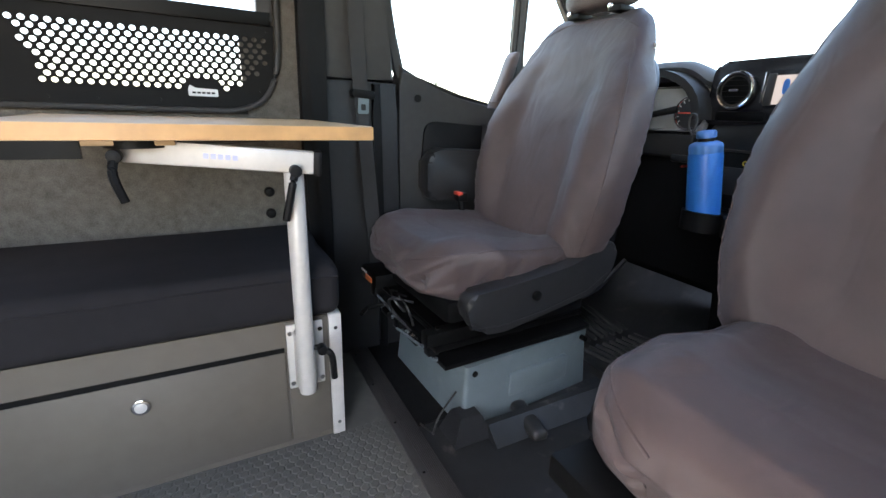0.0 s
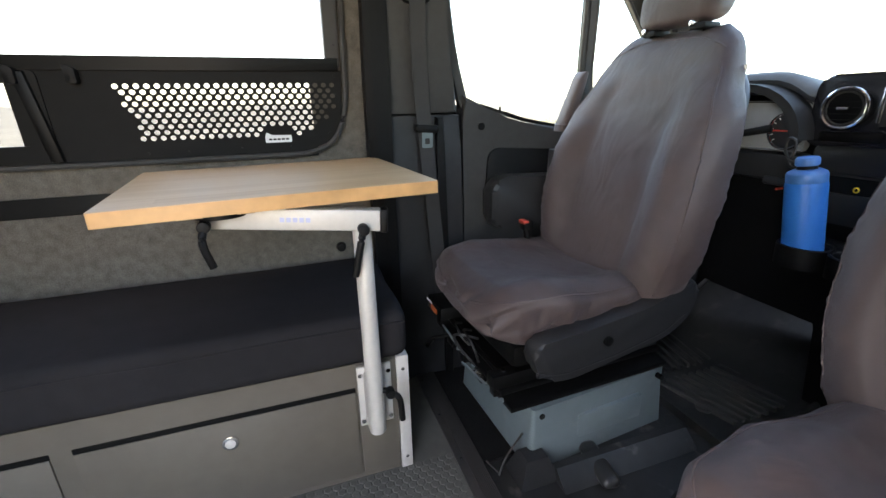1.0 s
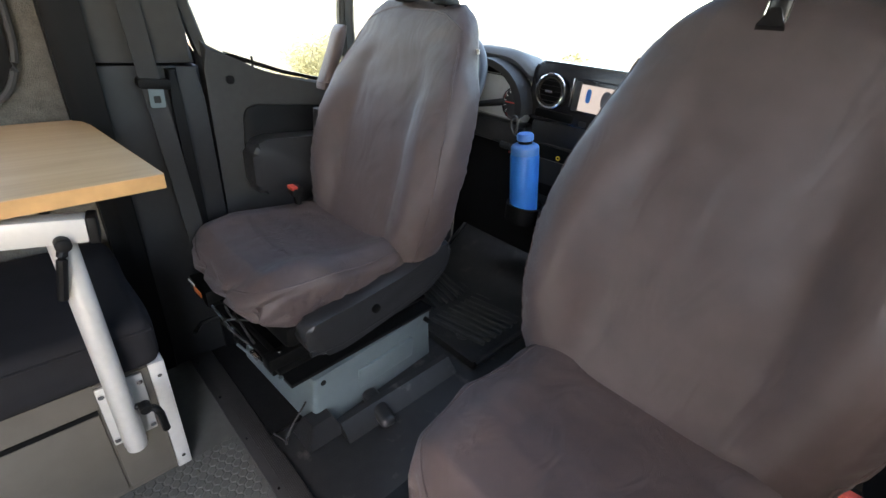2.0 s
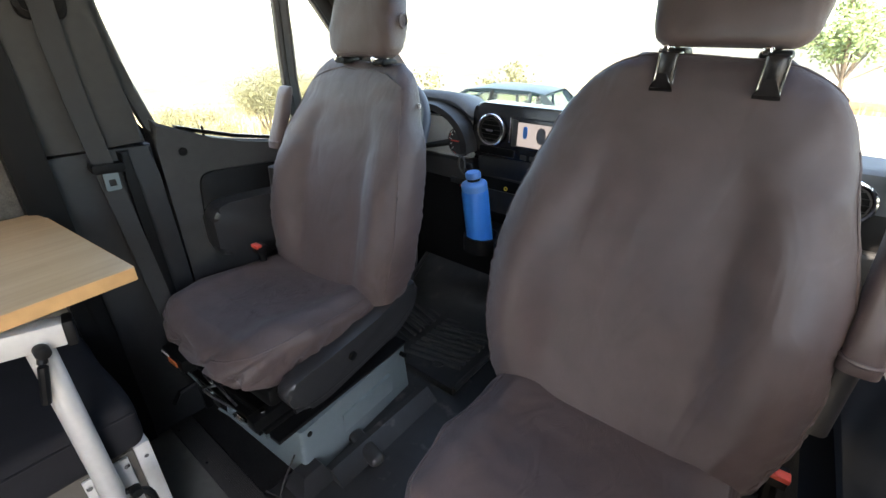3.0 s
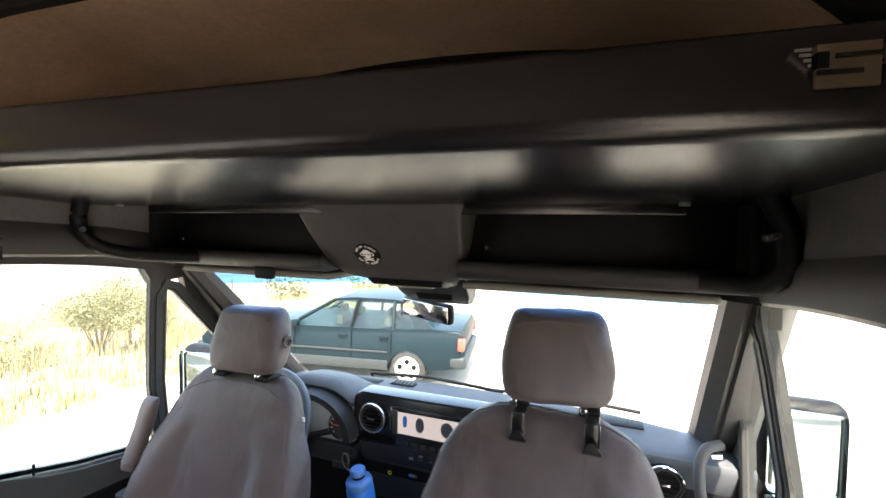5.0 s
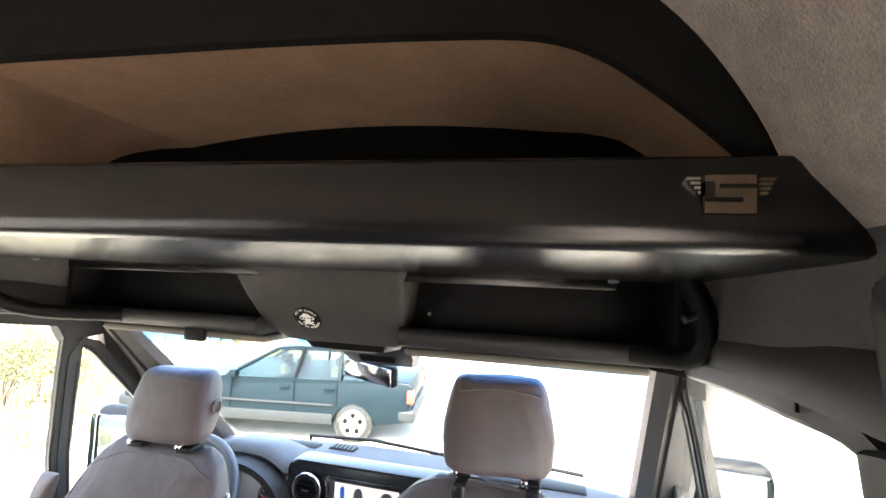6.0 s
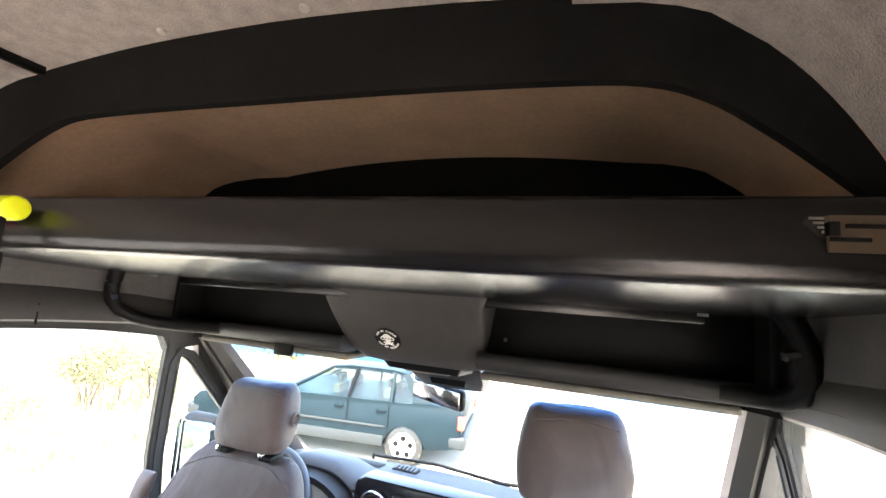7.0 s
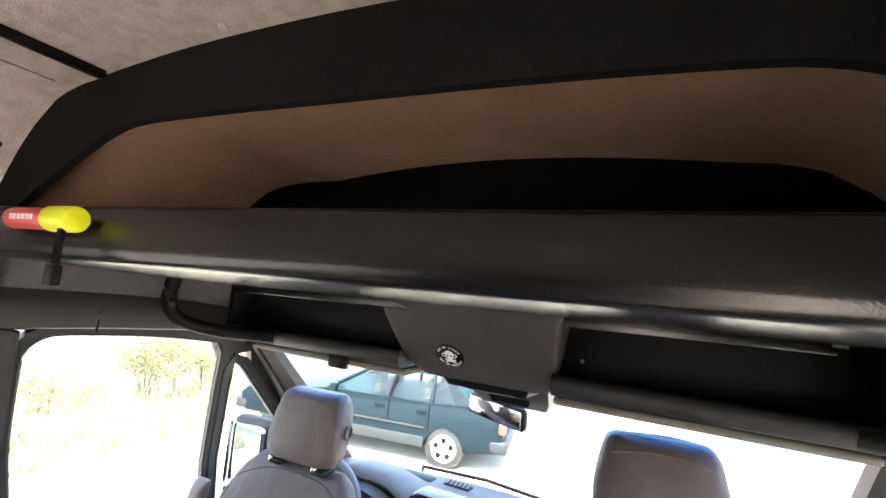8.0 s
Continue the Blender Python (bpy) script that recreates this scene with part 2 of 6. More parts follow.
def prism(outline, place, a, b, bm=None, bev=0.0):
    """A slab: the 2D outline at depths a and b; place(u, v, d) gives the point."""
    bm = bm or bmesh.new()
    lo, hi = [bm.verts.new(place(u, v, a)) for u, v in outline], [bm.verts.new(place(u, v, b)) for u, v in outline]
    k = len(outline)
    top = [bm.faces.new(lo), bm.faces.new(hi[::-1])]
    for j in range(k):
        bm.faces.new((lo[j], hi[j], hi[(j + 1) % k], lo[(j + 1) % k]))
    if bev:
        bmesh.ops.bevel(bm, geom=[e for f in top for e in f.edges], offset=bev, segments=2, affect="EDGES", profile=0.5)
    return bm


def framed(outer, inner, place, a, b, bm=None):
    """A slab with one hole; both outlines have the same number of points and start at matching places."""
    bm = bm or bmesh.new()
    k = len(outer)
    o = [[bm.verts.new(place(u, v, d)) for u, v in outer] for d in (a, b)]
    i = [[bm.verts.new(place(u, v, d)) for u, v in inner] for d in (a, b)]
    for j in range(k):
        n = (j + 1) % k
        bm.faces.new((o[0][j], o[0][n], i[0][n], i[0][j]))
        bm.faces.new((o[1][j], i[1][j], i[1][n], o[1][n]))
        bm.faces.new((o[0][j], o[1][j], o[1][n], o[0][n]))
        bm.faces.new((i[0][j], i[0][n], i[1][n], i[1][j]))
    return bm


def xy(u, v, d):
    return (u, v, d)


def xz(u, v, d):
    return (u, d, v)


def yz(u, v, d):
    return (d, u, v)


# ---- the van's shell ----
CX = -0.025
HULL = [(-0.3, 0.90), (0.0, 0.91), (0.4, 0.93), (0.9, 0.945), (1.1, 0.935), (1.35, 0.885), (1.5, 0.85), (1.62, 0.805), (1.70, 0.79), (1.75, 0.778), (1.82, 0.757), (1.90, 0.712), (1.95, 0.672), (1.98, 0.64), (2.0, 0.61), (2.012, 0.58), (2.022, 0.54), (2.03, 0.47)]


def hull(z):
    zs, ws = [h[0] for h in HULL], [h[1] for h in HULL]
    if z < 1.45:
        return float(np.interp(z, zs, ws))
    if z > 1.99:
        return float(np.interp(z, zs, ws))
    return float(np.mean([np.interp(z + d, zs, ws) for d in (-0.03, -0.02, -0.01, 0, 0.01, 0.02, 0.03)]))


def on_hull(side):
    """Places (y, z, depth) on a side wall; depth grows outwards."""
    return lambda u, v, d: (CX + side * (hull(v) + d + (-0.055 * min(1, max(0, (1.72 - v) / 0.2)) * min(1, max(0, (u + 0.1) / 0.5)) - 0.048 * min(1, max(0, (v - 1.69) / 0.10)) if side > 0 else 0)), u, v)


def dense(poly, step=0.06):
    """More points along a closed outline, so that it can follow the curved wall."""
    out = []
    for a, b in zip(poly, poly[1:] + poly[:1]):
        k = max(1, int(math.dist(a, b) / step))
        out += [(a[0] + (b[0] - a[0]) * j / k, a[1] + (b[1] - a[1]) * j / k) for j in range(k)]
    return out


def wall_cells(side, ys, zs, holes, a, b, place=None):
    """A curved wall in cells between ys and zs, leaving out the cells inside the holes."""
    bm = bmesh.new()
    pl = place or on_hull(side)
    made = {}

    def vert(i, j, d):
        if (i, j, d) not in made:
            made[i, j, d] = bm.verts.new(pl(ys[i], zs[j], d))
        return made[i, j, d]

    def solid(i, j):
        if not (0 <= i < len(ys) - 1 and 0 <= j < len(zs) - 1):
            return False
        cy, cz = (ys[i] + ys[i + 1]) / 2, (zs[j] + zs[j + 1]) / 2
        return not any(h[0] < cy < h[1] and h[2] < cz < h[3] for h in holes)

    for i in range(len(ys) - 1):
        for j in range(len(zs) - 1):
            if not solid(i, j):
                continue
            q = [(i, j), (i + 1, j), (i + 1, j + 1), (i, j + 1)]
            bm.faces.new([vert(*p, a) for p in q])
            bm.faces.new([vert(*p, b) for p in q[::-1]])
            for (p, r), nb in zip(zip(q, q[1:] + q[:1]), ((i, j - 1), (i + 1, j), (i, j + 1), (i - 1, j))):
                if not solid(*nb):
                    bm.faces.new((vert(*p, a), vert(*p, b), vert(*r, b), vert(*r, a)))
    return bm


def roof_hollow(side):
    """The roof side above the shelf: it widens towards the front, baring the shade-black wall."""
    pl, k = on_hull(side), 0.17 if side > 0 else 0.30

    def place(u, v, d):
        x, y, z = pl(u, v, d)
        grow = k * min(1, max(0, (u - 0.25) / 0.5)) * min(1, max(0, (v - 1.76) / 0.1))
        return (CX + (x - CX) * (1 + grow), y, z)

    return place


def structure(name, bm, mat, label, category, angle=40):
    return tagged(part(name, bm, mat, angle=angle), label, category, kind="structure")


# ---- floors ----
structure("floor", box(-1.0, 0.94, -3.0, 0.125, -0.06, 0.0), M_VINYL, "grey textured vinyl floor of the camper", "floor")
cab_floor = structure("floor_cab", box(-1.0, 0.94, 0.196, 1.8, -0.08, -0.006), M_RUBBER, "black rubber mat on the cab floor, dusty", "floor")
threshold = structure("trim_threshold", box(-0.95, 0.90, 0.125, 0.196, -0.05, 0.006, 0.003), M_GREYPL, "ribbed grey metal threshold strip with screws", "threshold")
for i in range(9):
    part("rib", box(-0.94, 0.89, 0.150 + i * 0.005, 0.1525 + i * 0.005, 0.005, 0.0078), M_GREYPL, threshold)
for i in range(9):
    part("screw", cyl((-0.85 + i * 0.2, 0.138, 0.004), (-0.85 + i * 0.2, 0.138, 0.009), 0.004, seg=8), M_CHROME, threshold)

floor = bpy.data.objects["floor"]
vs, fs = [], []
hr = 0.0135
for i in range(56):
    for j in range(46):
        cx, cy = -0.478 + i * hr * 1.5 + 0.0, 0.112 - (j + 0.5 * (i % 2)) * hr * math.sqrt(3)
        if cy < -0.72:
            continue
        n = len(vs)
        for k, (r, z) in enumerate(((0.90, 0.0), (0.72, 0.0016))):
            vs += [(cx + hr * r * math.cos(radians(60 * a)), cy + hr * r * math.sin(radians(60 * a)), z + 0.0002) for a in range(6)]
        fs += [(n + a, n + (a + 1) % 6, n + 6 + (a + 1) % 6, n + 6 + a) for a in range(6)] + [tuple(range(n + 6, n + 12))]
me = bpy.data.meshes.new("hex_stud")
me.from_pydata(vs, [], fs)
me.materials.append(M_VINYL)
studs = tagged(new("hex_stud", me), kind="stuff")
studs.parent = floor
# Thin slab over the floor; its black paints the shade of the void.
structure("floor_recess", box(-0.90, -0.42, 0.197, 0.33, -0.05, 0.002), M_BLACKFELT, "flat black slab standing in for the dark void behind the driver pedestal", "floor")

# ---- side walls, roof, rear ----
ZS = [-0.06, 0.2, 0.4, 0.62, 0.86, 1.0, 1.12, 1.25, 1.38, 1.5, 1.62, 1.72] + [1.72 + 0.02 * i for i in range(1, 15)] + [2.006, 2.012, 2.017, 2.022, 2.026, 2.03]
YL = [-3.0, -2.4, -1.75, -1.2, -0.9, -0.6, -0.3, -0.145, -0.09, 0.045]
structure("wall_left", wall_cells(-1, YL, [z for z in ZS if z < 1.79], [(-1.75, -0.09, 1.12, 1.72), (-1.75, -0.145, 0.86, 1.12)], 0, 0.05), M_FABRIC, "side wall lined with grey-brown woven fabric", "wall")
for side, word in ((-1, "left"), (1, "right")):
    structure("wall_upper_" + word, wall_cells(side, [0.045, 0.2, 0.4, 0.6, 0.9], [1.57, 1.62, 1.70, 1.735], [], 0, 0.05), M_CABSIDE, "cab side lined with dark grey fabric", "wall")
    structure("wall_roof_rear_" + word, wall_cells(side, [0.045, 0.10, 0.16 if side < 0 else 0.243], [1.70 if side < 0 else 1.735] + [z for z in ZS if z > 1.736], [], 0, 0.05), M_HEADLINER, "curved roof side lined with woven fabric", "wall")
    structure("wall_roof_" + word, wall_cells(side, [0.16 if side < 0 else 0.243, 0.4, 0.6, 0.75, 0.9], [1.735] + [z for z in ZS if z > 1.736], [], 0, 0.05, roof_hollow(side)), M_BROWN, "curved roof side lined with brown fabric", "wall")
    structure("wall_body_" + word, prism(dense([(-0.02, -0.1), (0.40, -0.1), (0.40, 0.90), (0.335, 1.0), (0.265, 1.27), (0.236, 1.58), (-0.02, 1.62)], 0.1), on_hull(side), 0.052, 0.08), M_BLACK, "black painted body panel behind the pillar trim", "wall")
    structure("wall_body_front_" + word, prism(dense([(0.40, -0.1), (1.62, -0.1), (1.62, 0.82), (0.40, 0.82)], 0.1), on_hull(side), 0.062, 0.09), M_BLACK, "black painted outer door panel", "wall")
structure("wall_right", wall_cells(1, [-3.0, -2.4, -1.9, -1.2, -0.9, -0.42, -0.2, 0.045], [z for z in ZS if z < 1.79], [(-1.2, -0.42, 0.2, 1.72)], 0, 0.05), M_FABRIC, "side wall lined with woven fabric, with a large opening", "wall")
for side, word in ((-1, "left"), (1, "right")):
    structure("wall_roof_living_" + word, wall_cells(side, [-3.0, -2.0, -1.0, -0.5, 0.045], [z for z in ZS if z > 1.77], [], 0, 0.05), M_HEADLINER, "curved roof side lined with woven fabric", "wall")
structure("wall_rear", box(-1.1, 1.04, -3.06, -3.0, -0.06, 2.12), M_FABRIC, "plain rear wall of the camper", "wall")


def crown(x):
    """Height of the roof lining, a little higher along the middle."""
    return 2.03 + 0.034 * max(0.0, 1 - ((x - CX) / 0.49) ** 2)


def ceiling_sheet(front, rear):
    """A crowned lining between two lines given as y by x."""
    xs = [CX - 0.49 + 0.98 * i / 20 for i in range(21)]
    return loft([[(x, rear(x), crown(x)), (x, front(x), crown(x)), (x, front(x), crown(x) + 0.03), (x, rear(x), crown(x) + 0.03)] for x in xs])


def shelf_line(x):
    return 0.1975 + 0.0704 * (x - CX)


structure("ceiling_cab", ceiling_sheet(lambda x: 0.9, shelf_line), M_BROWN, "warm brown fabric lining above the shelf", "ceiling")
for x0, x1, word in ((CX - 0.70, CX - 0.4895, "left"), (CX + 0.4895, CX + 0.62, "right")):
    structure("ceiling_cab_" + word, box(x0, x1, 0.20, 0.9, 2.03, 2.06), M_BROWN, "warm brown fabric lining above the shelf", "ceiling")
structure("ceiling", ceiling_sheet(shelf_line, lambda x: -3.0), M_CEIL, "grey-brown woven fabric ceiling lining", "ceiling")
# Black felt colour stands in for the shade deep above the shelf.
structure("wall_front_upper", box(-1.0, 0.90, 0.80, 0.84, 1.55, 2.09), M_BLACKFELT, "front wall above the windscreen, blackened for the shade in the roof hollow", "wall")



def side_slab(side, poly, a, b, r=0.0, bev=0.0):
    """A slab lying on a side wall, its outline in (y, z)."""
    out = round_poly(poly, r) if r else poly
    return prism(dense(out, 0.08), on_hull(side), a, b, bev=bev)


def resample(poly, n):
    """n points evenly spaced along a closed outline."""
    pts = [Vector(p) for p in poly]
    lens = [(b - a).length for a, b in zip(pts, pts[1:] + pts[:1])]
    total, out = sum(lens), []
    for k in range(n):
        d, i = total * k / n, 0
        while d > lens[i]:
            d -= lens[i]
            i += 1
        out.append(tuple(pts[i].lerp(pts[(i + 1) % len(pts)], d / lens[i])))
    return out


def grown(poly, d):
    """The outline pushed outwards by d."""
    out, k = [], len(poly)
    area = sum(poly[i - 1][0] * poly[i][1] - poly[i][0] * poly[i - 1][1] for i in range(k))
    for i in range(k):
        t = (Vector(poly[(i + 1) % k]) - Vector(poly[i - 1])).normalized()
        n = Vector((t.y, -t.x)) * (1 if area > 0 else -1)
        out.append((poly[i][0] + n.x * d, poly[i][1] + n.y * d))
    return out


def cab_glass(side):
    """Outlines of door glass and quarter glass; the cab sits a little askew, its passenger side further forward."""
    e = 0.075 if side > 0 else 0.0
    door = [(0.370, 0.960), (0.60, 0.912), (0.838 + e, 0.876), (0.760 + e, 1.505), (0.52, 1.54), (0.255, 1.552), (0.288, 1.26)]
    quarter = [(0.880 + e, 0.868), (1.12 + e, 0.868), (1.12 + e, 1.15), (0.845 + e, 1.425), (0.808 + e, 1.44)]
    return resample(round_poly(door, [0.05, 0.1, 0.03, 0.035, 0.2, 0.075, 0.1]), 132), resample(round_poly(quarter, [0.02, 0.04, 0.05, 0.02, 0.01]), 48)


# ---- pillars, doors and windows of the cab, both sides ----
M_SIDEPL = material("pillar_plastic", (0.038, 0.0375, 0.036), 0.55, spec=0.3, var=0.15, scale=40, bump=0.3, bump_scale=800)
for side, word in ((-1, "left"), (1, "right")):
    DOOR_GLASS, QUARTER_GLASS = cab_glass(side)
    skew = 0.07 if side > 0 else 0.0
    pillar = tagged(new("pillar_trim_" + word), "dark grey moulded plastic door-pillar cover", "pillar", kind="structure")
    part("lower_cover", side_slab(side, [(0.03, -0.05), (0.34, -0.05), (0.325, 0.955), (0.03, 0.955)], -0.045, 0.05, bev=0.012), M_DASH, pillar)
    part("upper_cover", side_slab(side, [(0.03, 0.962), (0.315, 0.962), (0.262, 1.30), (0.236, 1.56), (0.03, 1.60)], -0.045, 0.05, bev=0.012), M_SIDEPL, pillar)
    part("dark_channel", side_slab(side, [(0.008, 0.0), (0.085, 0.0), (0.088, 1.10), (0.080, 1.36), (0.055, 1.46), (0.012, 1.53), (-0.045, 1.56), (-0.045, 1.515), (-0.005, 1.48), (0.012, 1.42), (0.012, 1.10)], -0.058, -0.004, bev=0.012), M_BLACK, pillar)
    part("ridge", side_slab(side, [(0.245, 0.0), (0.275, 0.0), (0.262, 0.95), (0.235, 0.95)], -0.062, -0.03, bev=0.008), M_BLACK, pillar)
    strip = part("cover_strip", side_slab(side, [(0.122, 1.56), (0.172, 1.56), (0.172, 1.695), (0.122, 1.695)], -0.055, -0.02, 0.02, 0.004), M_SIDEPL, pillar)
    part("slot", side_slab(side, [(0.134, 1.572), (0.160, 1.572), (0.160, 1.612), (0.134, 1.612)], -0.058, -0.045, 0.006), M_DARK, strip)
    rail = structure("roof_rail_" + word, loft([[(CX + side * (hull(z) + o[0] - 0.005), y, z + o[1]) for o in ((-0.035, -0.03), (-0.04, 0.0), (-0.025, 0.035), (0.0, 0.055), (0.05, 0.05), (0.05, -0.045))] for y, z in ((0.045, 1.60), (0.2, 1.60), (0.4, 1.595), (0.6, 1.585), (0.75, 1.568), (0.86, 1.54))]), M_GREYPL, "grey plastic trim rail above the cab door", "trim")
    part("seam", box(0, 0.004, 0, 0.004, 0, 0.05), M_DARK, rail).matrix_basis = pose(CX + side * (hull(1.58) - 0.045), 0.36, 1.555)

    door = tagged(new("door_cab_" + word), "cab door with black moulded plastic panel", "door", kind="structure")
    part("door_skin", side_slab(side, [(0.345, 0.02), (1.4, 0.02), (1.4, 0.84), (0.83, 0.872), (0.60, 0.915), (0.42, 0.965), (0.345, 1.02)], -0.02, 0.06, bev=0.012), M_DOOR, door)
    part("door_recess", side_slab(side, [(0.42, 0.60), (1.15, 0.60), (1.15, 0.80), (0.60, 0.83), (0.44, 0.84)], -0.028, -0.015, 0.05, 0.006), M_BLACK, door)
    arm = part("armrest", side_slab(side, [(0.42, 0.56), (1.1, 0.58), (1.1, 0.70), (0.75, 0.735), (0.47, 0.745), (0.42, 0.72)], -0.10, -0.02, 0.04, 0.02), M_TRIM, door)
    part("map_pocket", side_slab(side, [(0.42, 0.10), (1.2, 0.10), (1.2, 0.34), (0.45, 0.34)], -0.09, -0.02, 0.05, 0.02), M_BLACK, door)
    part("weather_strip", side_slab(side, [(0.42, 0.972), (0.60, 0.922), (0.83, 0.879), (0.83, 0.89), (0.60, 0.935), (0.42, 0.987)], 0.01, 0.03), M_RUBBER, door)
    part("lock_pin", cyl((CX + side * (hull(0.97) + 0.015), 0.50, 0.93), (CX + side * (hull(0.97) + 0.015), 0.50, 0.975), 0.004, seg=8), M_DARK, door)
    part("screw_cover", side_slab(side, [(0.40, 0.90), (0.425, 0.90), (0.425, 0.925), (0.40, 0.925)], -0.025, -0.01, 0.012), M_BLACK, door)
    # window frames and glass
    pl = on_hull(side)
    wf = part("window_frame", framed(grown(DOOR_GLASS, 0.026), DOOR_GLASS, pl, -0.008, 0.022), M_SIDEPL, door)
    part("window_seal", tube([pl(u, v, 0.0) for u, v in DOOR_GLASS + DOOR_GLASS[:1]], 0.007, 6), M_RUBBER, wf)
    qf = part("quarter_frame", framed(grown(QUARTER_GLASS, 0.028), QUARTER_GLASS, pl, -0.012, 0.018), M_SIDEPL, door)
    part("quarter_seal", tube([pl(u, v, -0.006) for u, v in QUARTER_GLASS + QUARTER_GLASS[:1]], 0.009, 6), M_RUBBER, qf)
    part("front_filler", side_slab(side, [(y + skew, z) for y, z in ((1.145, 0.80), (1.55, 0.80), (1.50, 0.93), (1.25, 1.15), (0.96, 1.46), (0.90, 1.50), (0.86, 1.50), (0.90, 1.41), (1.145, 1.165))], 0.0, 0.03), M_SIDEPL, door)
    part("corner_filler", side_slab(side, [(y + skew, z) for y, z in ((0.735, 1.50), (0.77, 1.45), (0.80, 1.455), (0.87, 1.465), (0.91, 1.485), (0.91, 1.575), (0.735, 1.575))], -0.004, 0.03), M_SIDEPL, door)
    win = tagged(part("window_cab_" + word, prism(grown(DOOR_GLASS, 0.01), pl, 0.008, 0.012), M_GLASS), "clear side window of the cab door", "window", kind="structure")
    win.visible_shadow = False
    qw = tagged(part("window_quarter_" + word, prism(grown(QUARTER_GLASS, 0.01), pl, 0.008, 0.012), M_GLASS), "small fixed cab window ahead of the door glass", "window", kind="structure")
    qw.visible_shadow = False
    # windscreen pillar between the windscreen edge and the quarter window
    wa, wb = Vector((CX + side * 0.73, 0.83, 1.54)), Vector((CX + side * 0.787, 1.54, 0.86))
    qa, qb = Vector((CX + side * 0.855, 0.84, 1.53)), Vector((CX + side * 0.935, 1.42 + 0.6 * skew, 0.80))
    rings = []
    for i in range(9):
        t = i / 8
        p, q = wa.lerp(wb, t), qa.lerp(qb, t)
        bow = Vector((side * 0.004, 0.008, 0.012)) * math.sin(math.pi * t)
        p, q = p + bow, q + bow
        w = (q - p)
        inw = Vector((-side * 0.016, -0.03, -0.015))
        rings.append([p, p + 0.15 * w + inw * 0.7, p + 0.45 * w + inw, p + 0.52 * w + inw * 0.75, p + 0.58 * w + inw, p + 0.85 * w + inw * 0.5, q, q + Vector((side * 0.03, 0.03, 0.02)), p + Vector((side * 0.05, 0.02, 0.02))])
    structure("pillar_screen_" + word, loft(rings), M_GREYPL, "dark grey windscreen pillar trim", "pillar", 25)
    # grab handle on the pillar
    if side == 1:
        gh = thing("grab_handle", "grey plastic grab handle screwed to the windscreen pillar", "handle")
        part("bar", tube(smooth_line([(0.800, 1.205, 1.045), (0.76, 1.175, 1.04), (0.74, 1.15, 1.0), (0.74, 1.12, 0.93), (0.76, 1.105, 0.895), (0.800, 1.10, 0.89)], 5), 0.015, 10), M_GREYPL, gh)
        for p in ((0.80, 1.20, 1.015), (0.80, 1.13, 0.925)):
            part("screw", cyl(p, (p[0] - 0.028, p[1] - 0.012, p[2]), 0.009, seg=10), M_CHROME, gh)

    # outside mirror
    om = thing("wing_mirror", "black wing mirror on a bracket outside the cab door", "mirror", group="wing mirrors")
    mx, my, mz = (CX + side * 1.22, 1.235, 0.70) if side < 0 else (1.07, 1.42, 0.74)
    part("housing", box(mx - 0.12, mx + 0.12, my, my + 0.095, mz, mz + 0.39, 0.04, 3), M_BLACK, om)
    part("mirror_glass", box(mx - 0.10, mx + 0.10, my - 0.007, my + 0.001, mz + 0.10, mz + 0.37, 0.02), M_SCENERY_MIRROR, om)
    part("wide_angle_glass", box(mx - 0.10, mx + 0.10, my - 0.007, my + 0.001, mz + 0.015, mz + 0.09, 0.012), M_SCENERY_MIRROR, om)
    part("bracket", box(min(CX + side * 0.93, mx), max(CX + side * 0.93, mx), my + 0.005, my + 0.06, mz + 0.06, mz + 0.13, 0.02), M_BLACK, om)

# ---- windscreen ----
def screen_point(u, v, off=0.0):
    """u from -1 to 1 across, v from 0 (top) to 1 (bottom)."""
    w = 0.715 + 0.045 * v
    bow = (0.16 - 0.09 * v) * (1 - u * u)
    return (CX + u * w, 0.845 + 0.665 * v + bow + 0.035 * (1 - u * u) * math.sin(math.pi * v) + off, 1.515 - 0.615 * v + 0.02 * (1 - u * u) * (1 - v))


def screen_part(v0, v1, n):
    rows = [[screen_point(-1 + i / 12, v0 + (v1 - v0) * k / n, o) for i in range(25)] for o in (0, 0.005) for k in range(n + 1)]
    bm = bmesh.new()
    for s in (rows[: n + 1], rows[n + 1 :]):
        loft(s, bm, closed=False)
    return bm


ws = tagged(part("window_windscreen", screen_part(0.115, 1.0, 8), M_GLASS), "raked clear windscreen with a blue tinted top band", "window", kind="structure")
ws.visible_shadow = False
band = part("tint_band", screen_part(0.0, 0.115, 2), M_BAND, ws, "blue tinted band of the windscreen")
band.visible_shadow = False
structure("trim_windscreen_top", loft([[(screen_point(u, 0.0)[0], screen_point(u, 0)[1] + dy, screen_point(u, 0)[2] + dz) for dy, dz in ((-0.02, -0.008), (0.03, 0.0), (0.03, 0.1), (-0.02, 0.1))] for u in [-1.1 + i * 0.1 for i in range(23)]]), M_BLACK, "black trim along the windscreen top", "trim")
structure("ceiling_header", loft([[(screen_point(u, 0)[0], y, z) for y, z in ((0.79, 1.535), (screen_point(u, 0)[1] + 0.01, screen_point(u, 0)[2] + 0.012), (screen_point(u, 0)[1] + 0.01, 1.56), (0.79, 1.56))] for u in [-1.05 + i * 0.105 for i in range(21)]]), M_GREYPL, "grey moulded headlining along the windscreen top", "ceiling")
M_COWL = material("weathered_black_plastic", (0.006, 0.006, 0.0065), 0.9, spec=0.06, var=0.3, scale=20)
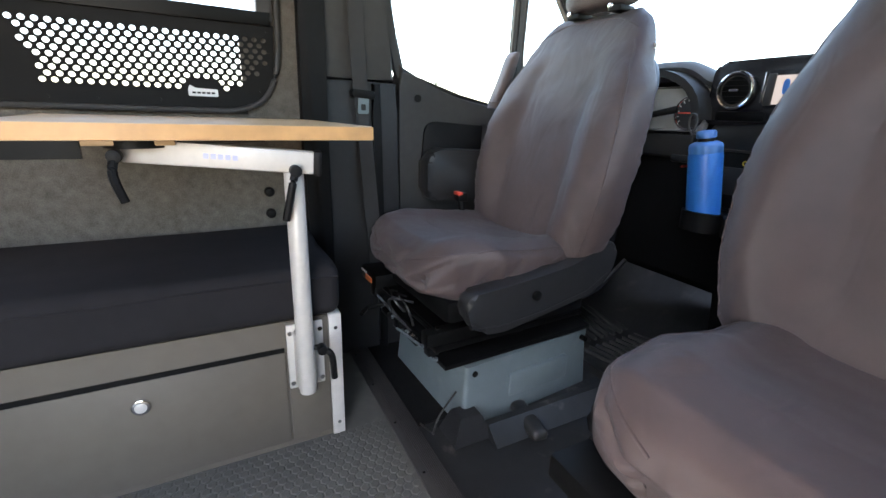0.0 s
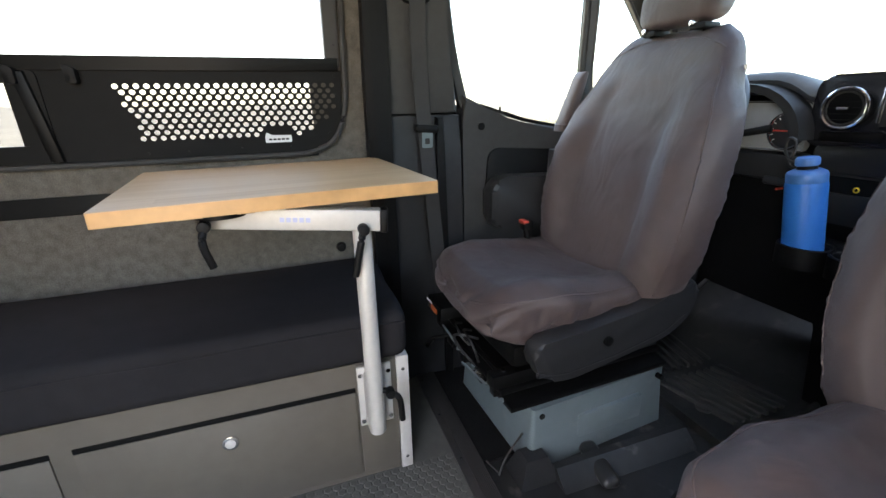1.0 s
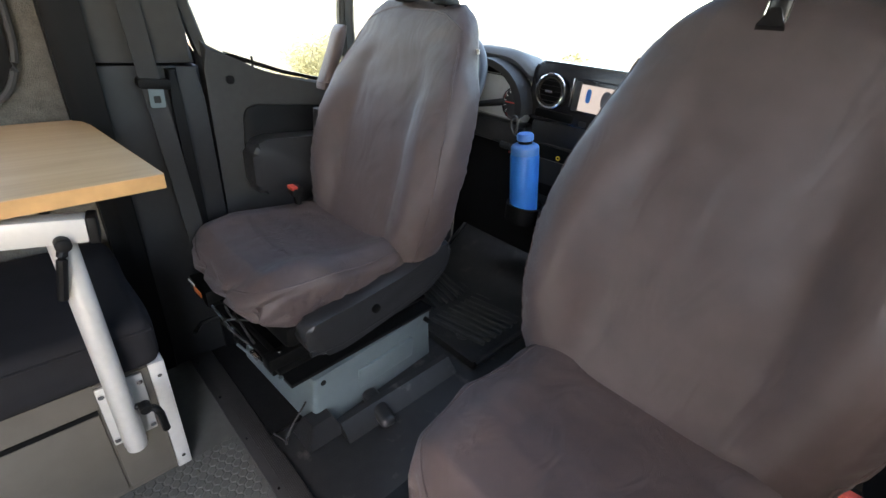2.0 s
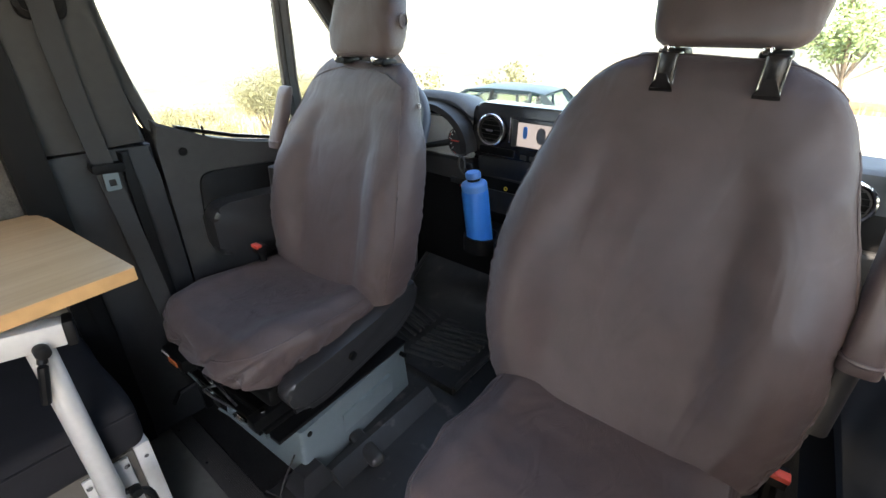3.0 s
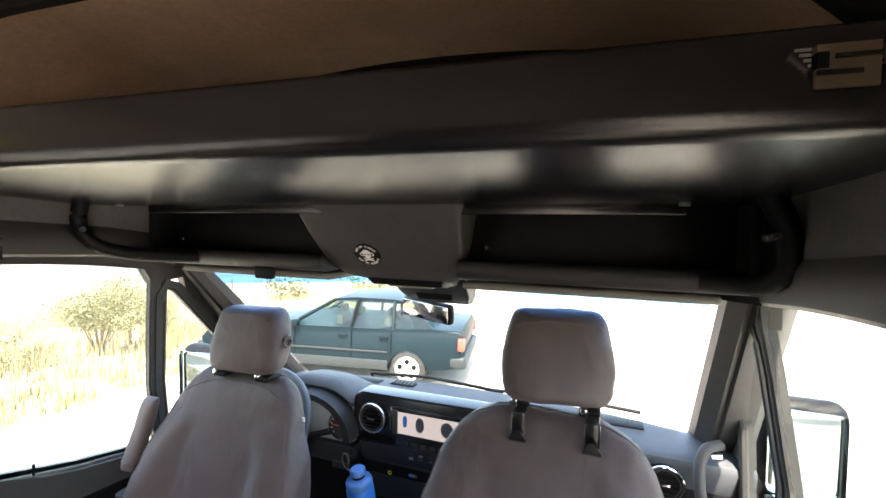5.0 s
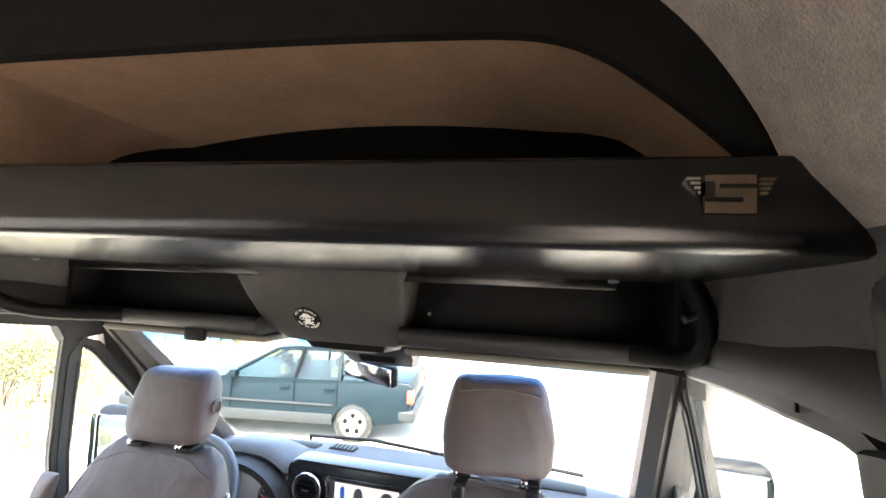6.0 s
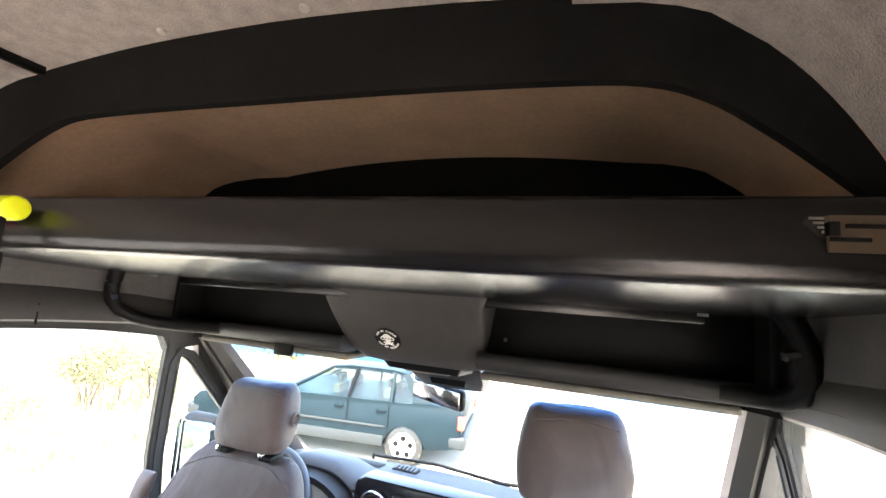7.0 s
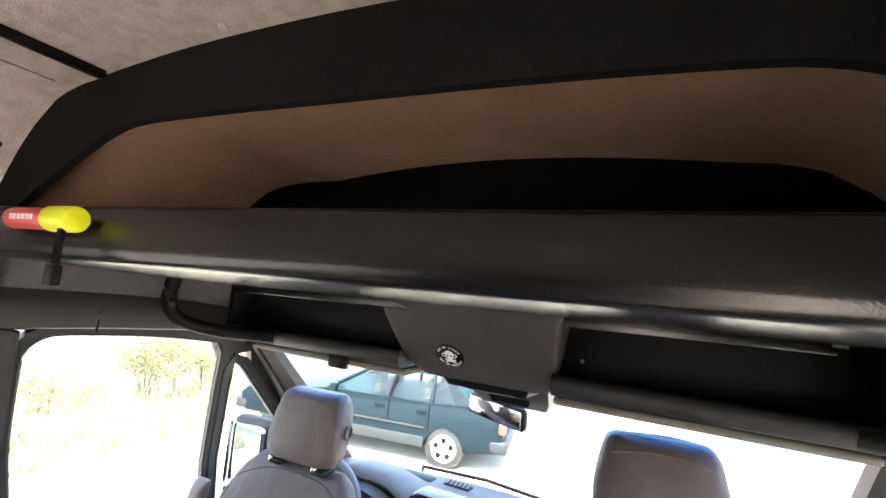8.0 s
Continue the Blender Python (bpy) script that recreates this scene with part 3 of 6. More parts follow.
structure("cowl", prism([(1.545, 0.60), (1.95, 0.45), (1.95, 0.60), (1.75, 0.74), (1.60, 0.835), (1.545, 0.865)], lambda u, v, d: (d, u, v), CX - 0.98, CX + 0.98, bev=0.01), M_COWL, "black scuttle panel with wipers under the windscreen", "cowl")
structure("bulkhead_front", box(CX - 0.95, CX + 0.95, 1.53, 1.58, -0.08, 0.80), M_BLACK, "black front bulkhead of the cab", "wall")
for x0, x1 in ((-0.55, 0.1), (0.0, 0.62)):
    part("wiper", tube([(x0, 1.63, 0.82), (x0 + 0.03, 1.545, 0.975), ((x0 + x1) / 2, 1.54, 0.995), (x1, 1.545, 0.975)], 0.007, 6), M_BLACK, bpy.data.objects["cowl"])

# ---- overhead: pockets, visors, console, mirror ----
for x0, x1, word in ((-0.80, -0.19, "left"), (0.17, 0.735, "right")):
    pk = tagged(new("overhead_pocket_" + word), "black moulded overhead storage pocket above the windscreen", "storage pocket", kind="structure")
    part("pocket_floor", loft([[(x, y, z) for y, z in ((0.704, 1.545), (0.702, 1.556), (0.706, 1.567), (0.716, 1.573), (0.728, 1.568), (0.738, 1.560), (0.80, 1.556), (0.80, 1.530), (0.73, 1.528), (0.713, 1.533))] for x in [x0 + (x1 - x0) * i / 12 for i in range(13)]]), M_DASH, pk, angle=60)
    part("pocket_back", box(x0, x1, 0.785, 0.81, 1.56, 1.72, 0.006), M_BLACK, pk)
    part("pocket_end", box(x0 - 0.004 if word == "left" else x1 - 0.02, x0 + 0.016 if word == "left" else x1, 0.70, 0.80, 1.53, 1.72, 0.006), M_BLACK, pk)
    part("screw", cyl((x0 + 0.05, 0.772, 1.60), (x0 + 0.05, 0.79, 1.60), 0.005, seg=8), M_CHROME, pk)
M_BEIGE = material("visor_vinyl", (0.13, 0.12, 0.105), 0.7, var=0.1, scale=50, bump=0.2, bump_scale=500)
for x0, x1 in ((-0.74, -0.20), (0.165, 0.69)):
    vz = thing("sun_visor", "folded-up padded grey sun visor at the windscreen top", "sun visor", group="sun visors")
    part("pad", box(x0, x1, 0.76, 0.92, 1.502, 1.520, 0.008, 3), M_BEIGE, vz)
    part("hinge_rod", cyl((x0 + 0.02, 0.892, 1.523), (x1 - 0.02, 0.892, 1.523), 0.006, seg=8), M_GREYPL, vz)
    for k in (0.2, 0.8):
        part("clip", box(x0 + (x1 - x0) * k, x0 + (x1 - x0) * k + 0.025, 0.88, 0.905, 1.497, 1.51, 0.003), M_CHROME, vz)
glasses = thing("eyeglasses", "dark thin-framed glasses tucked behind the sun visor", "glasses")
part("frame", tube(smooth_line([(-0.50, 0.722, 1.535), (-0.44, 0.715, 1.55), (-0.38, 0.715, 1.545), (-0.33, 0.718, 1.54), (-0.27, 0.722, 1.538)], 5), 0.004, 6), M_DARK, glasses)
part("clip", box(-0.41, -0.35, 0.712, 0.73, 1.50, 1.535, 0.006), M_DARK, glasses)

console = tagged(new("overhead_console"), "grey moulded overhead console with reading lamp panel", "console", kind="structure")


def rrect(x0, x1, y0, y1, z0, z1, r=0.05, n=6):
    """A rounded rectangle in x and depth, tilted from (y0, z0) at the rear to (y1, z1) at the front."""
    return [(u, y0 + (y1 - y0) * v, z0 + (z1 - z0) * v) for u, v in round_poly([(x0, 0), (x1, 0), (x1, 1), (x0, 1)], [r, r, 0.02, 0.02], n)]


part("body", loft([rrect(-0.222, 0.20, 0.640, 0.80, 1.70, 1.70), rrect(-0.215, 0.192, 0.645, 0.81, 1.675, 1.68), rrect(-0.208, 0.186, 0.675, 0.84, 1.63, 1.66), rrect(-0.200, 0.180, 0.712, 0.87, 1.585, 1.63), rrect(-0.188, 0.170, 0.745, 0.90, 1.545, 1.60), rrect(-0.165, 0.150, 0.785, 0.93, 1.516, 1.57), rrect(-0.12, 0.11, 0.83, 0.95, 1.503, 1.54)]), M_GREYPL, console)
lampu = part("lamp_panel", loft([rrect(-0.115, 0.105, 0.795, 0.96, 1.512, 1.500), rrect(-0.105, 0.095, 0.81, 0.95, 1.494, 1.484)]), M_BLACK, console)
part("lamp_lens", box(-0.07, 0.06, 0.84, 0.90, 1.484, 1.494, 0.004), M_BEIGE, lampu)
for i in range(4):
    part("button", box(-0.075 + i * 0.04, -0.045 + i * 0.04, 0.905, 0.93, 1.480, 1.49, 0.003), M_GREYPL, lampu)

stn = Vector((0, -0.74, -0.67)).normalized()
sticker = thing("round_sticker", "round black sticker with white print on the console", "sticker", (-0.063, 0.7215, 1.5755))
sticker.matrix_basis = Matrix.Translation((-0.063, 0.7195, 1.5755)) @ stn.to_track_quat("Z", "Y").to_matrix().to_4x4() @ Matrix.Diagonal((1.22, 1.22, 1.0, 1.0))
part("disc", cyl((0, 0, -0.004), (0, 0, 0.001), 0.029, seg=28), M_DARK, sticker)
bm = cyl((0, 0.006, 0), (0, 0.006, 0.002), 0.0095, seg=20)
for q in (-1, 1):
    cyl((q * 0.0105, 0.003, 0), (q * 0.0105, 0.003, 0.0018), 0.005, seg=14, bm=bm)
cyl((0, -0.003, 0), (0, -0.003, 0.0019), 0.0062, seg=16, bm=bm)
part("print", bm, M_WHITE, sticker, "white round face")
bm = bmesh.new()
for q in (-1, 1):
    tube([(q * -0.011, -0.008, 0.001), (q * 0.011, -0.0155, 0.001)], 0.0016, 6, bm)
part("print_bones", bm, M_WHITE, sticker)
bm = bmesh.new()
for q in (-1, 1):
    cyl((q * 0.0036, 0.003, 0.0018), (q * 0.0036, 0.003, 0.0024), 0.0019, seg=10, bm=bm)
    cyl((q * 0.0105, 0.003, 0.0016), (q * 0.0105, 0.003, 0.0022), 0.0026, seg=10, bm=bm)
part("print_dark", bm, M_DARK, sticker)


def letter(ch, size, mat, parent):
    """One character as a thin raised mesh, centred on its own origin."""
    cu = bpy.data.curves.new("letter", "FONT")
    cu.body, cu.size, cu.align_x, cu.align_y, cu.extrude, cu.offset = ch, size, "CENTER", "CENTER", 0.0003, size * 0.02
    tmp = new("letter_source", cu)
    me = bpy.data.meshes.new_from_object(tmp)
    bpy.data.objects.remove(tmp)
    me.materials.append(mat)
    ob = new("letter", me)
    ob.parent = parent
    return ob


for word, sgn in (("NOT MY CIRCUS", 1), ("NOT MY MONKEYS", -1)):
    span = 0.175 * (len(word) - 1)
    for i, ch in enumerate(word):
        if ch == " ":
            continue
        a = math.pi / 2 * sgn + sgn * (span / 2 - 0.175 * i)
        letter(ch, 0.0066, M_WHITE, sticker).matrix_basis = pose(0.0235 * math.cos(a), 0.0235 * math.sin(a), 0.0013, 0, 0, math.degrees(a) - 90 * sgn)

pod = thing("mirror_pod", "black sensor housing at the top of the windscreen", "sensor housing")
part("housing", loft([rrect(-0.12, 0.125, 0.90, 1.01, 1.53, 1.525, 0.03), rrect(-0.115, 0.12, 0.93, 1.04, 1.49, 1.487, 0.035), rrect(-0.105, 0.11, 1.0, 1.075, 1.445, 1.44, 0.04), rrect(-0.09, 0.095, 1.04, 1.09, 1.417, 1.413, 0.04)]), M_DASH, pod)
part("sensor_cover", loft([rrect(-0.06, 0.065, 0.985, 1.06, 1.462, 1.445, 0.03), rrect(-0.05, 0.055, 1.0, 1.06, 1.432, 1.425, 0.03)]), M_BLACK, pod)
mirror = thing("rear_view_mirror", "black framed rear-view mirror hung on the sensor housing", "mirror", (-0.076, 1.118, 1.372))
mirror.matrix_basis = pose(-0.076, 1.118, 1.372, 6, 3, -18)
part("shell", box(-0.105, 0.105, -0.004, 0.03, -0.034, 0.034, 0.014, 3), M_BLACK, mirror)
part("mirror_glass", box(-0.098, 0.098, -0.0075, -0.003, -0.028, 0.028, 0.002), M_CHROME, mirror)
part("stem", cyl((0.02, 0.02, 0.02), (0.045, -0.01, 0.075), 0.009, seg=10), M_BLACK, mirror)

# ---- shelf above the cab ----
shelf = tagged(new("overhead_shelf"), "satin black metal shelf above the cab with arched felt face", "shelf")
SH = pose(-0.02, 0.167, 0, 0, 0, 4.0)
shelf.matrix_basis = SH
lip = [(0.50, 1.700), (0.50, 1.692), (0.40, 1.692), (0.02, 1.712), (0.006, 1.716), (0.0, 1.724), (-0.001, 1.735), (0.006, 1.79), (0.010, 1.797), (0.018, 1.80), (0.026, 1.797), (0.026, 1.73), (0.032, 1.724), (0.45, 1.703)]
part("tray", loft([[(x, y, z) for y, z in lip] for x in [-0.775 + 1.55 * i / 20 for i in range(21)]]), M_SATIN, shelf, angle=50)
part("front_channel", box(-0.62, 0.67, 0.485, 0.502, 1.672, 1.694, 0.004), M_SATIN, shelf)
right_out = [(0.27, 2.053), (0.51, 2.030), (0.602, 2.006), (0.655, 1.962), (0.700, 1.893), (0.722, 1.830), (0.742, 1.775)]
left_out = [(-0.29, 2.053), (-0.52, 2.030), (-0.615, 2.008), (-0.675, 1.965), (-0.735, 1.903), (-0.780, 1.835), (-0.805, 1.775)]
right_in = [(0.20, 1.943), (0.40, 1.938), (0.50, 1.930), (0.56, 1.908), (0.61, 1.872), (0.655, 1.833), (0.70, 1.79)]
left_in = [(-0.20, 1.945), (-0.37, 1.942), (-0.44, 1.928), (-0.513, 1.895), (-0.575, 1.86), (-0.64, 1.825), (-0.69, 1.79)]


def curved(pts):
    """The upper part of the outline rounded, corner points of the base kept."""
    top = [p[:2] for p in smooth_line([(x, z, 0) for x, z in pts[9:] + pts[:8]], 4)]
    return top + [pts[8]]


outer = [(0.0, 2.063)] + right_out + [(0.0, 1.775)] + left_out[::-1]
inner = [(0.0, 1.944)] + right_in + [(0.0, 1.79)] + left_in[::-1]
part("arch_face", framed(curved(outer), curved(inner), xz, 0.03, 0.045), M_BLACKFELT, shelf, "black felt arched face panel")
M_EMB = material("bronze_backing", (0.085, 0.058, 0.032), 0.6, var=0.2, scale=40)
emb = part("emblem", box(0.640, 0.679, -0.003, 0.006, 1.746, 1.778), M_EMB, shelf, "cut-out emblem showing bronze backing")
for x0, x1, z in ((0.640, 0.668, 1.755), (0.651, 0.6795, 1.7665)):
    part("emblem_bar", box(x0, x1, -0.005, 0.004, z, z + 0.0035), M_SATIN, emb)
part("emblem_bar", box(0.6395, 0.647, -0.005, 0.004, 1.760, 1.772), M_SATIN, emb)
for i in range(4):
    part("emblem_stripe", box(0.682, 0.694 - i * 0.002, -0.002, 0.004, 1.774 - i * 0.004, 1.776 - i * 0.004), M_EMB, emb)
    part("emblem_stripe", box(0.626 + i * 0.003, 0.637, -0.002, 0.004, 1.774 - i * 0.004, 1.7765 - i * 0.004), M_CHROME, emb)
for x in (0.655, -0.66):
    part("bolt", cyl((x, 0.44, 1.687), (x, 0.44, 1.70), 0.009, seg=12), M_STEEL, shelf)

for pts, word in (([(-0.775, 0.51, 1.705), (-0.796, 0.515, 1.638), (-0.798, 0.545, 1.590), (-0.765, 0.60, 1.564), (-0.70, 0.66, 1.554), (-0.61, 0.712, 1.553)], "left"), ([(0.70, 0.575, 1.705), (0.735, 0.60, 1.645), (0.748, 0.63, 1.588), (0.735, 0.675, 1.557), (0.70, 0.708, 1.551), (0.64, 0.718, 1.552)], "right")):
    bk = thing("shelf_bracket", "black elbow-shaped bracket joining shelf and pocket", "bracket", group="shelf brackets")
    part("arm", tube(smooth_line(pts, 6), 0.0185, 10), M_BLACK, bk)
    part("screw", cyl(pts[1], (pts[1][0] * 0.955, pts[1][1] - 0.012, pts[1][2] - 0.012), 0.008, seg=10), M_CHROME, bk)

fx = thing("fire_extinguisher_stick", "slim red fire extinguisher stick with yellow caps on the shelf", "fire extinguisher", (-0.43, 0.116, 1.772), 4)
part("tube", cyl((-0.13, 0, 0), (-0.01, 0, 0), 0.017, seg=20, bev=0.002), material("red_tube", (0.62, 0.07, 0.06), 0.4), fx)
M_YEL = material("neon_yellow", (0.78, 0.85, 0.02), 0.45, var=0.05)
part("cap", cyl((-0.03, 0, 0), (0.035, 0, 0), 0.0195, seg=24, bev=0.006), M_YEL, fx)
part("grip", cyl((-0.190, 0, 0), (-0.13, 0, 0), 0.019, seg=20, bev=0.003), M_RUBBER, fx)
part("end_cap", cyl((-0.222, 0, 0), (-0.190, 0, 0), 0.0175, seg=20, bev=0.004), M_YEL, fx)
for i in range(6):
    part("print_bar", box(-0.105 + i * 0.011, -0.099 + i * 0.011, -0.0182, -0.012, -0.004, 0.004), M_WHITE, fx)
part("strap", box(0.012, 0.026, -0.012, -0.006, -0.085, -0.012, 0.002), M_BLACKFELT, fx, "black hanging strap")
part("strap_end", box(0.006, 0.029, -0.016, -0.002, -0.098, -0.066, 0.004), M_DARK, fx)

# ---- ceiling fittings ----
structure("trim_ceiling", box(-0.500, -0.482, -3.0, 0.158, 2.020, 2.034, 0.002), M_DARK, "thin black strip along the ceiling", "trim")
for x, y in ((0.048, 0.182), (-0.204, 0.163), (-0.44, -0.30), (0.32, -0.30), (0.06, -0.30)):
    sc = tagged(part("ceiling_screw", cyl((x, y, crown(x) - 0.006), (x, y, crown(x) + 0.003), 0.007, 0.007, seg=14, bev=0.0025), M_ALU), "small round screw head in the fabric ceiling", "screw", "ceiling screws")
tagged(part("wall_screw", cyl((CX - hull(1.912) + 0.006, 0.115, 1.910), (CX - hull(1.912) - 0.002, 0.115, 1.912), 0.008, seg=12), M_DARK), "small black screw in the curved roof side", "screw", "ceiling screws")
for z, y0, y1 in ((2.017, -2.9, 0.13), (1.914, -2.9, 0.112)):
    structure("trim_lining_seam", tube([(CX - hull(z) + 0.001, y0 + (y1 - y0) * i / 12, z) for i in range(13)], 0.0013, 6), M_FABRIC, "thin seam between fabric roof panels", "seam")


from mathutils.bvhtree import BVHTree

# ---- seats ----
def super_ring(cx, cy, w, d, n, k, place, sharp=2.6):
    out = []
    for j in range(n):
        a = 2 * math.pi * j / n
        c, s = math.cos(a), math.sin(a)
        out.append(place(cx + w * math.copysign(abs(c) ** (2 / sharp), c), cy + d * math.copysign(abs(s) ** (2 / sharp), s), k))
    return out


def wrinkle(bm, amount, scale, seed):
    bm.normal_update()
    off = Vector((seed * 3.1, seed * 1.7, seed))
    for v in bm.verts:
        p = v.co * scale + off
        v.co += v.normal * amount * (noise.noise(p) + 0.5 * noise.noise(p * 2.3))


BACK_T = [0, 0.08, 0.25, 0.40, 0.55, 0.70, 0.80, 0.87, 0.925, 0.96, 0.985, 1]
NARROW = [0.235, 0.275, 0.302, 0.305, 0.299, 0.282, 0.240, 0.225, 0.208, 0.190, 0.168, 0.14]
BROAD = [0.26, 0.295, 0.325, 0.328, 0.312, 0.285, 0.258, 0.236, 0.210, 0.180, 0.148, 0.10]


def seat_back(seed, widths, top, lean):
    """A covered backrest, its front towards -y, leaning back, with side bolsters; narrower and rounded at the top."""
    n, rows = 88, 64
    rings = []
    for i in range(rows + 1):
        t = 1 - (1 - i / rows) ** 1.5
        z = 0.44 + (top - 0.44) * t
        w = float(np.mean([np.interp(min(1, max(0, t + e)), BACK_T, widths) for e in (-0.02, -0.01, 0, 0.01, 0.02)]))
        d = float(np.interp(t, [0, 0.06, 0.5, 0.85, 0.93, 0.975, 0.993, 1], [0.05, 0.08, 0.078, 0.062, 0.052, 0.038, 0.024, 0.010]))
        yc = 0.665 + lean * t - 0.02 * math.sin(math.pi * t)
        ring = []
        for j in range(n):
            a = 2 * math.pi * j / n
            c, s = math.cos(a), math.sin(a)
            x = w * math.copysign(abs(c) ** (2 / 3.2), c)
            y = d * math.copysign(abs(s) ** (2 / 3.2), s)
            if s < 0:
                u = abs(x) / max(w, 1e-3)
                y -= 0.052 * math.sin(math.pi * min(1, t * 1.15)) * max(0, math.sin(math.pi * min(1, max(0, (u - 0.45) / 0.6)))) * (1 if t < 0.87 else 0)
                y += 0.010 * (1 - u * u)
            ring.append((x, yc + y, z))
        rings.append(ring)
    bm = loft(rings)
    wrinkle(bm, 0.006, 7, seed)
    wrinkle(bm, 0.002, 26, seed + 2)
    bm.normal_update()
    for v in bm.verts:
        x, y, z = v.co
        w = float(np.interp((z - 0.44) / (top - 0.44), BACK_T, widths))
        k = min(1, max(0, (abs(x) / w - 0.80) / 0.08)) * min(1, max(0, (0.90 - z) / 0.08))
        v.co += v.normal * 0.0018 * k * math.sin(z * 190 + 3 * math.sin(y * 40) + 2 * math.sin(z * 31))
    return bm


def seat_cushion(seed):
    """A covered cushion with a soft overhanging front and a slightly raised rim."""
    n, rows = 160, 84
    rings = []
    for i in range(rows + 1):
        t = i / rows
        y = 0.165 + 0.535 * t
        w = float(np.interp(t, [0, 0.05, 0.15, 0.4, 0.8, 1], [0.13, 0.2, 0.235, 0.258, 0.258, 0.235]))
        top = float(np.interp(t, [0, 0.04, 0.12, 0.3, 0.6, 1], [0.475, 0.515, 0.545, 0.55, 0.53, 0.515]))
        bot = float(np.interp(t, [0, 0.05, 0.2, 0.4, 1], [0.445, 0.41, 0.385, 0.40, 0.42]))
        ring = []
        for j in range(n):
            a = 2 * math.pi * j / n
            c, s = math.cos(a), math.sin(a)
            x = w * math.copysign(abs(c) ** (2 / 5.6), c)
            zc, h = (top + bot) / 2, (top - bot) / 2
            z = zc + h * math.copysign(abs(s) ** (2 / 4.4), s)
            if s > 0:
                u = abs(x) / w
                z += 0.016 * math.exp(-((u - 0.72) / 0.17) ** 2) * min(1, t * 4) - 0.012 * (1 - u * u) * min(1, t * 3)
            ring.append((x, y, z))
        rings.append(ring)
    bm = loft(rings)
    wrinkle(bm, 0.006, 8, seed)
    bm.normal_update()
    for v in bm.verts:
        x, y, z = v.co
        low = min(1, max(0, (0.525 - z) / 0.08)) * min(1, max(0, (0.42 - y) / 0.15))
        fold = max(0, math.sin(x * 70 + 2.4 * math.sin(z * 30 + seed) + 1.5 * math.sin(x * 23) + seed)) ** 3
        side = min(1, max(0, (0.52 - z) / 0.06)) * min(1, max(0, (abs(x) - 0.2) / 0.04))
        v.co += v.normal * (0.024 * fold * low + 0.009 * side * max(0, math.sin(y * 62 + 3 * math.sin(z * 34) + 2 * math.sin(y * 17))) ** 4)
    return bm


def headrest(seed):
    """A soft covered block, widest low down and rounded at all its edges."""
    n, rows = 56, 30
    rings = []
    for i in range(rows + 1):
        q = -math.cos(math.pi * i / rows)
        t = 0.5 + 0.5 * q
        z = 1.235 + 0.215 * t
        round_off = max(0.02, 1 - abs(q) ** 9) ** 0.42
        w = float(np.interp(t, [0, 0.15, 0.4, 0.7, 1], [0.118, 0.128, 0.132, 0.124, 0.108])) * (0.72 + 0.28 * round_off)
        d = float(np.interp(t, [0, 0.3, 0.7, 1], [0.056, 0.062, 0.060, 0.052])) * (0.25 + 0.75 * round_off)
        rings.append(super_ring(0, 0.855 + 0.04 * t, w, d, n, z, xy, 3.4))
    bm = loft(rings)
    wrinkle(bm, 0.0035, 14, seed)
    wrinkle(bm, 0.0012, 45, seed + 1)
    return bm


def seam(points, parent, name="seam"):
    """A thin raised seam laid on the surface of a mesh part."""
    tree = BVHTree.FromPolygons([v.co for v in parent.data.vertices], [tuple(p.vertices) for p in parent.data.polygons])
    line = [tree.find_nearest(p)[0] for p in smooth_line(points, 6)]
    return part(name, tube(line, 0.0026, 6), M_SEAT, parent)


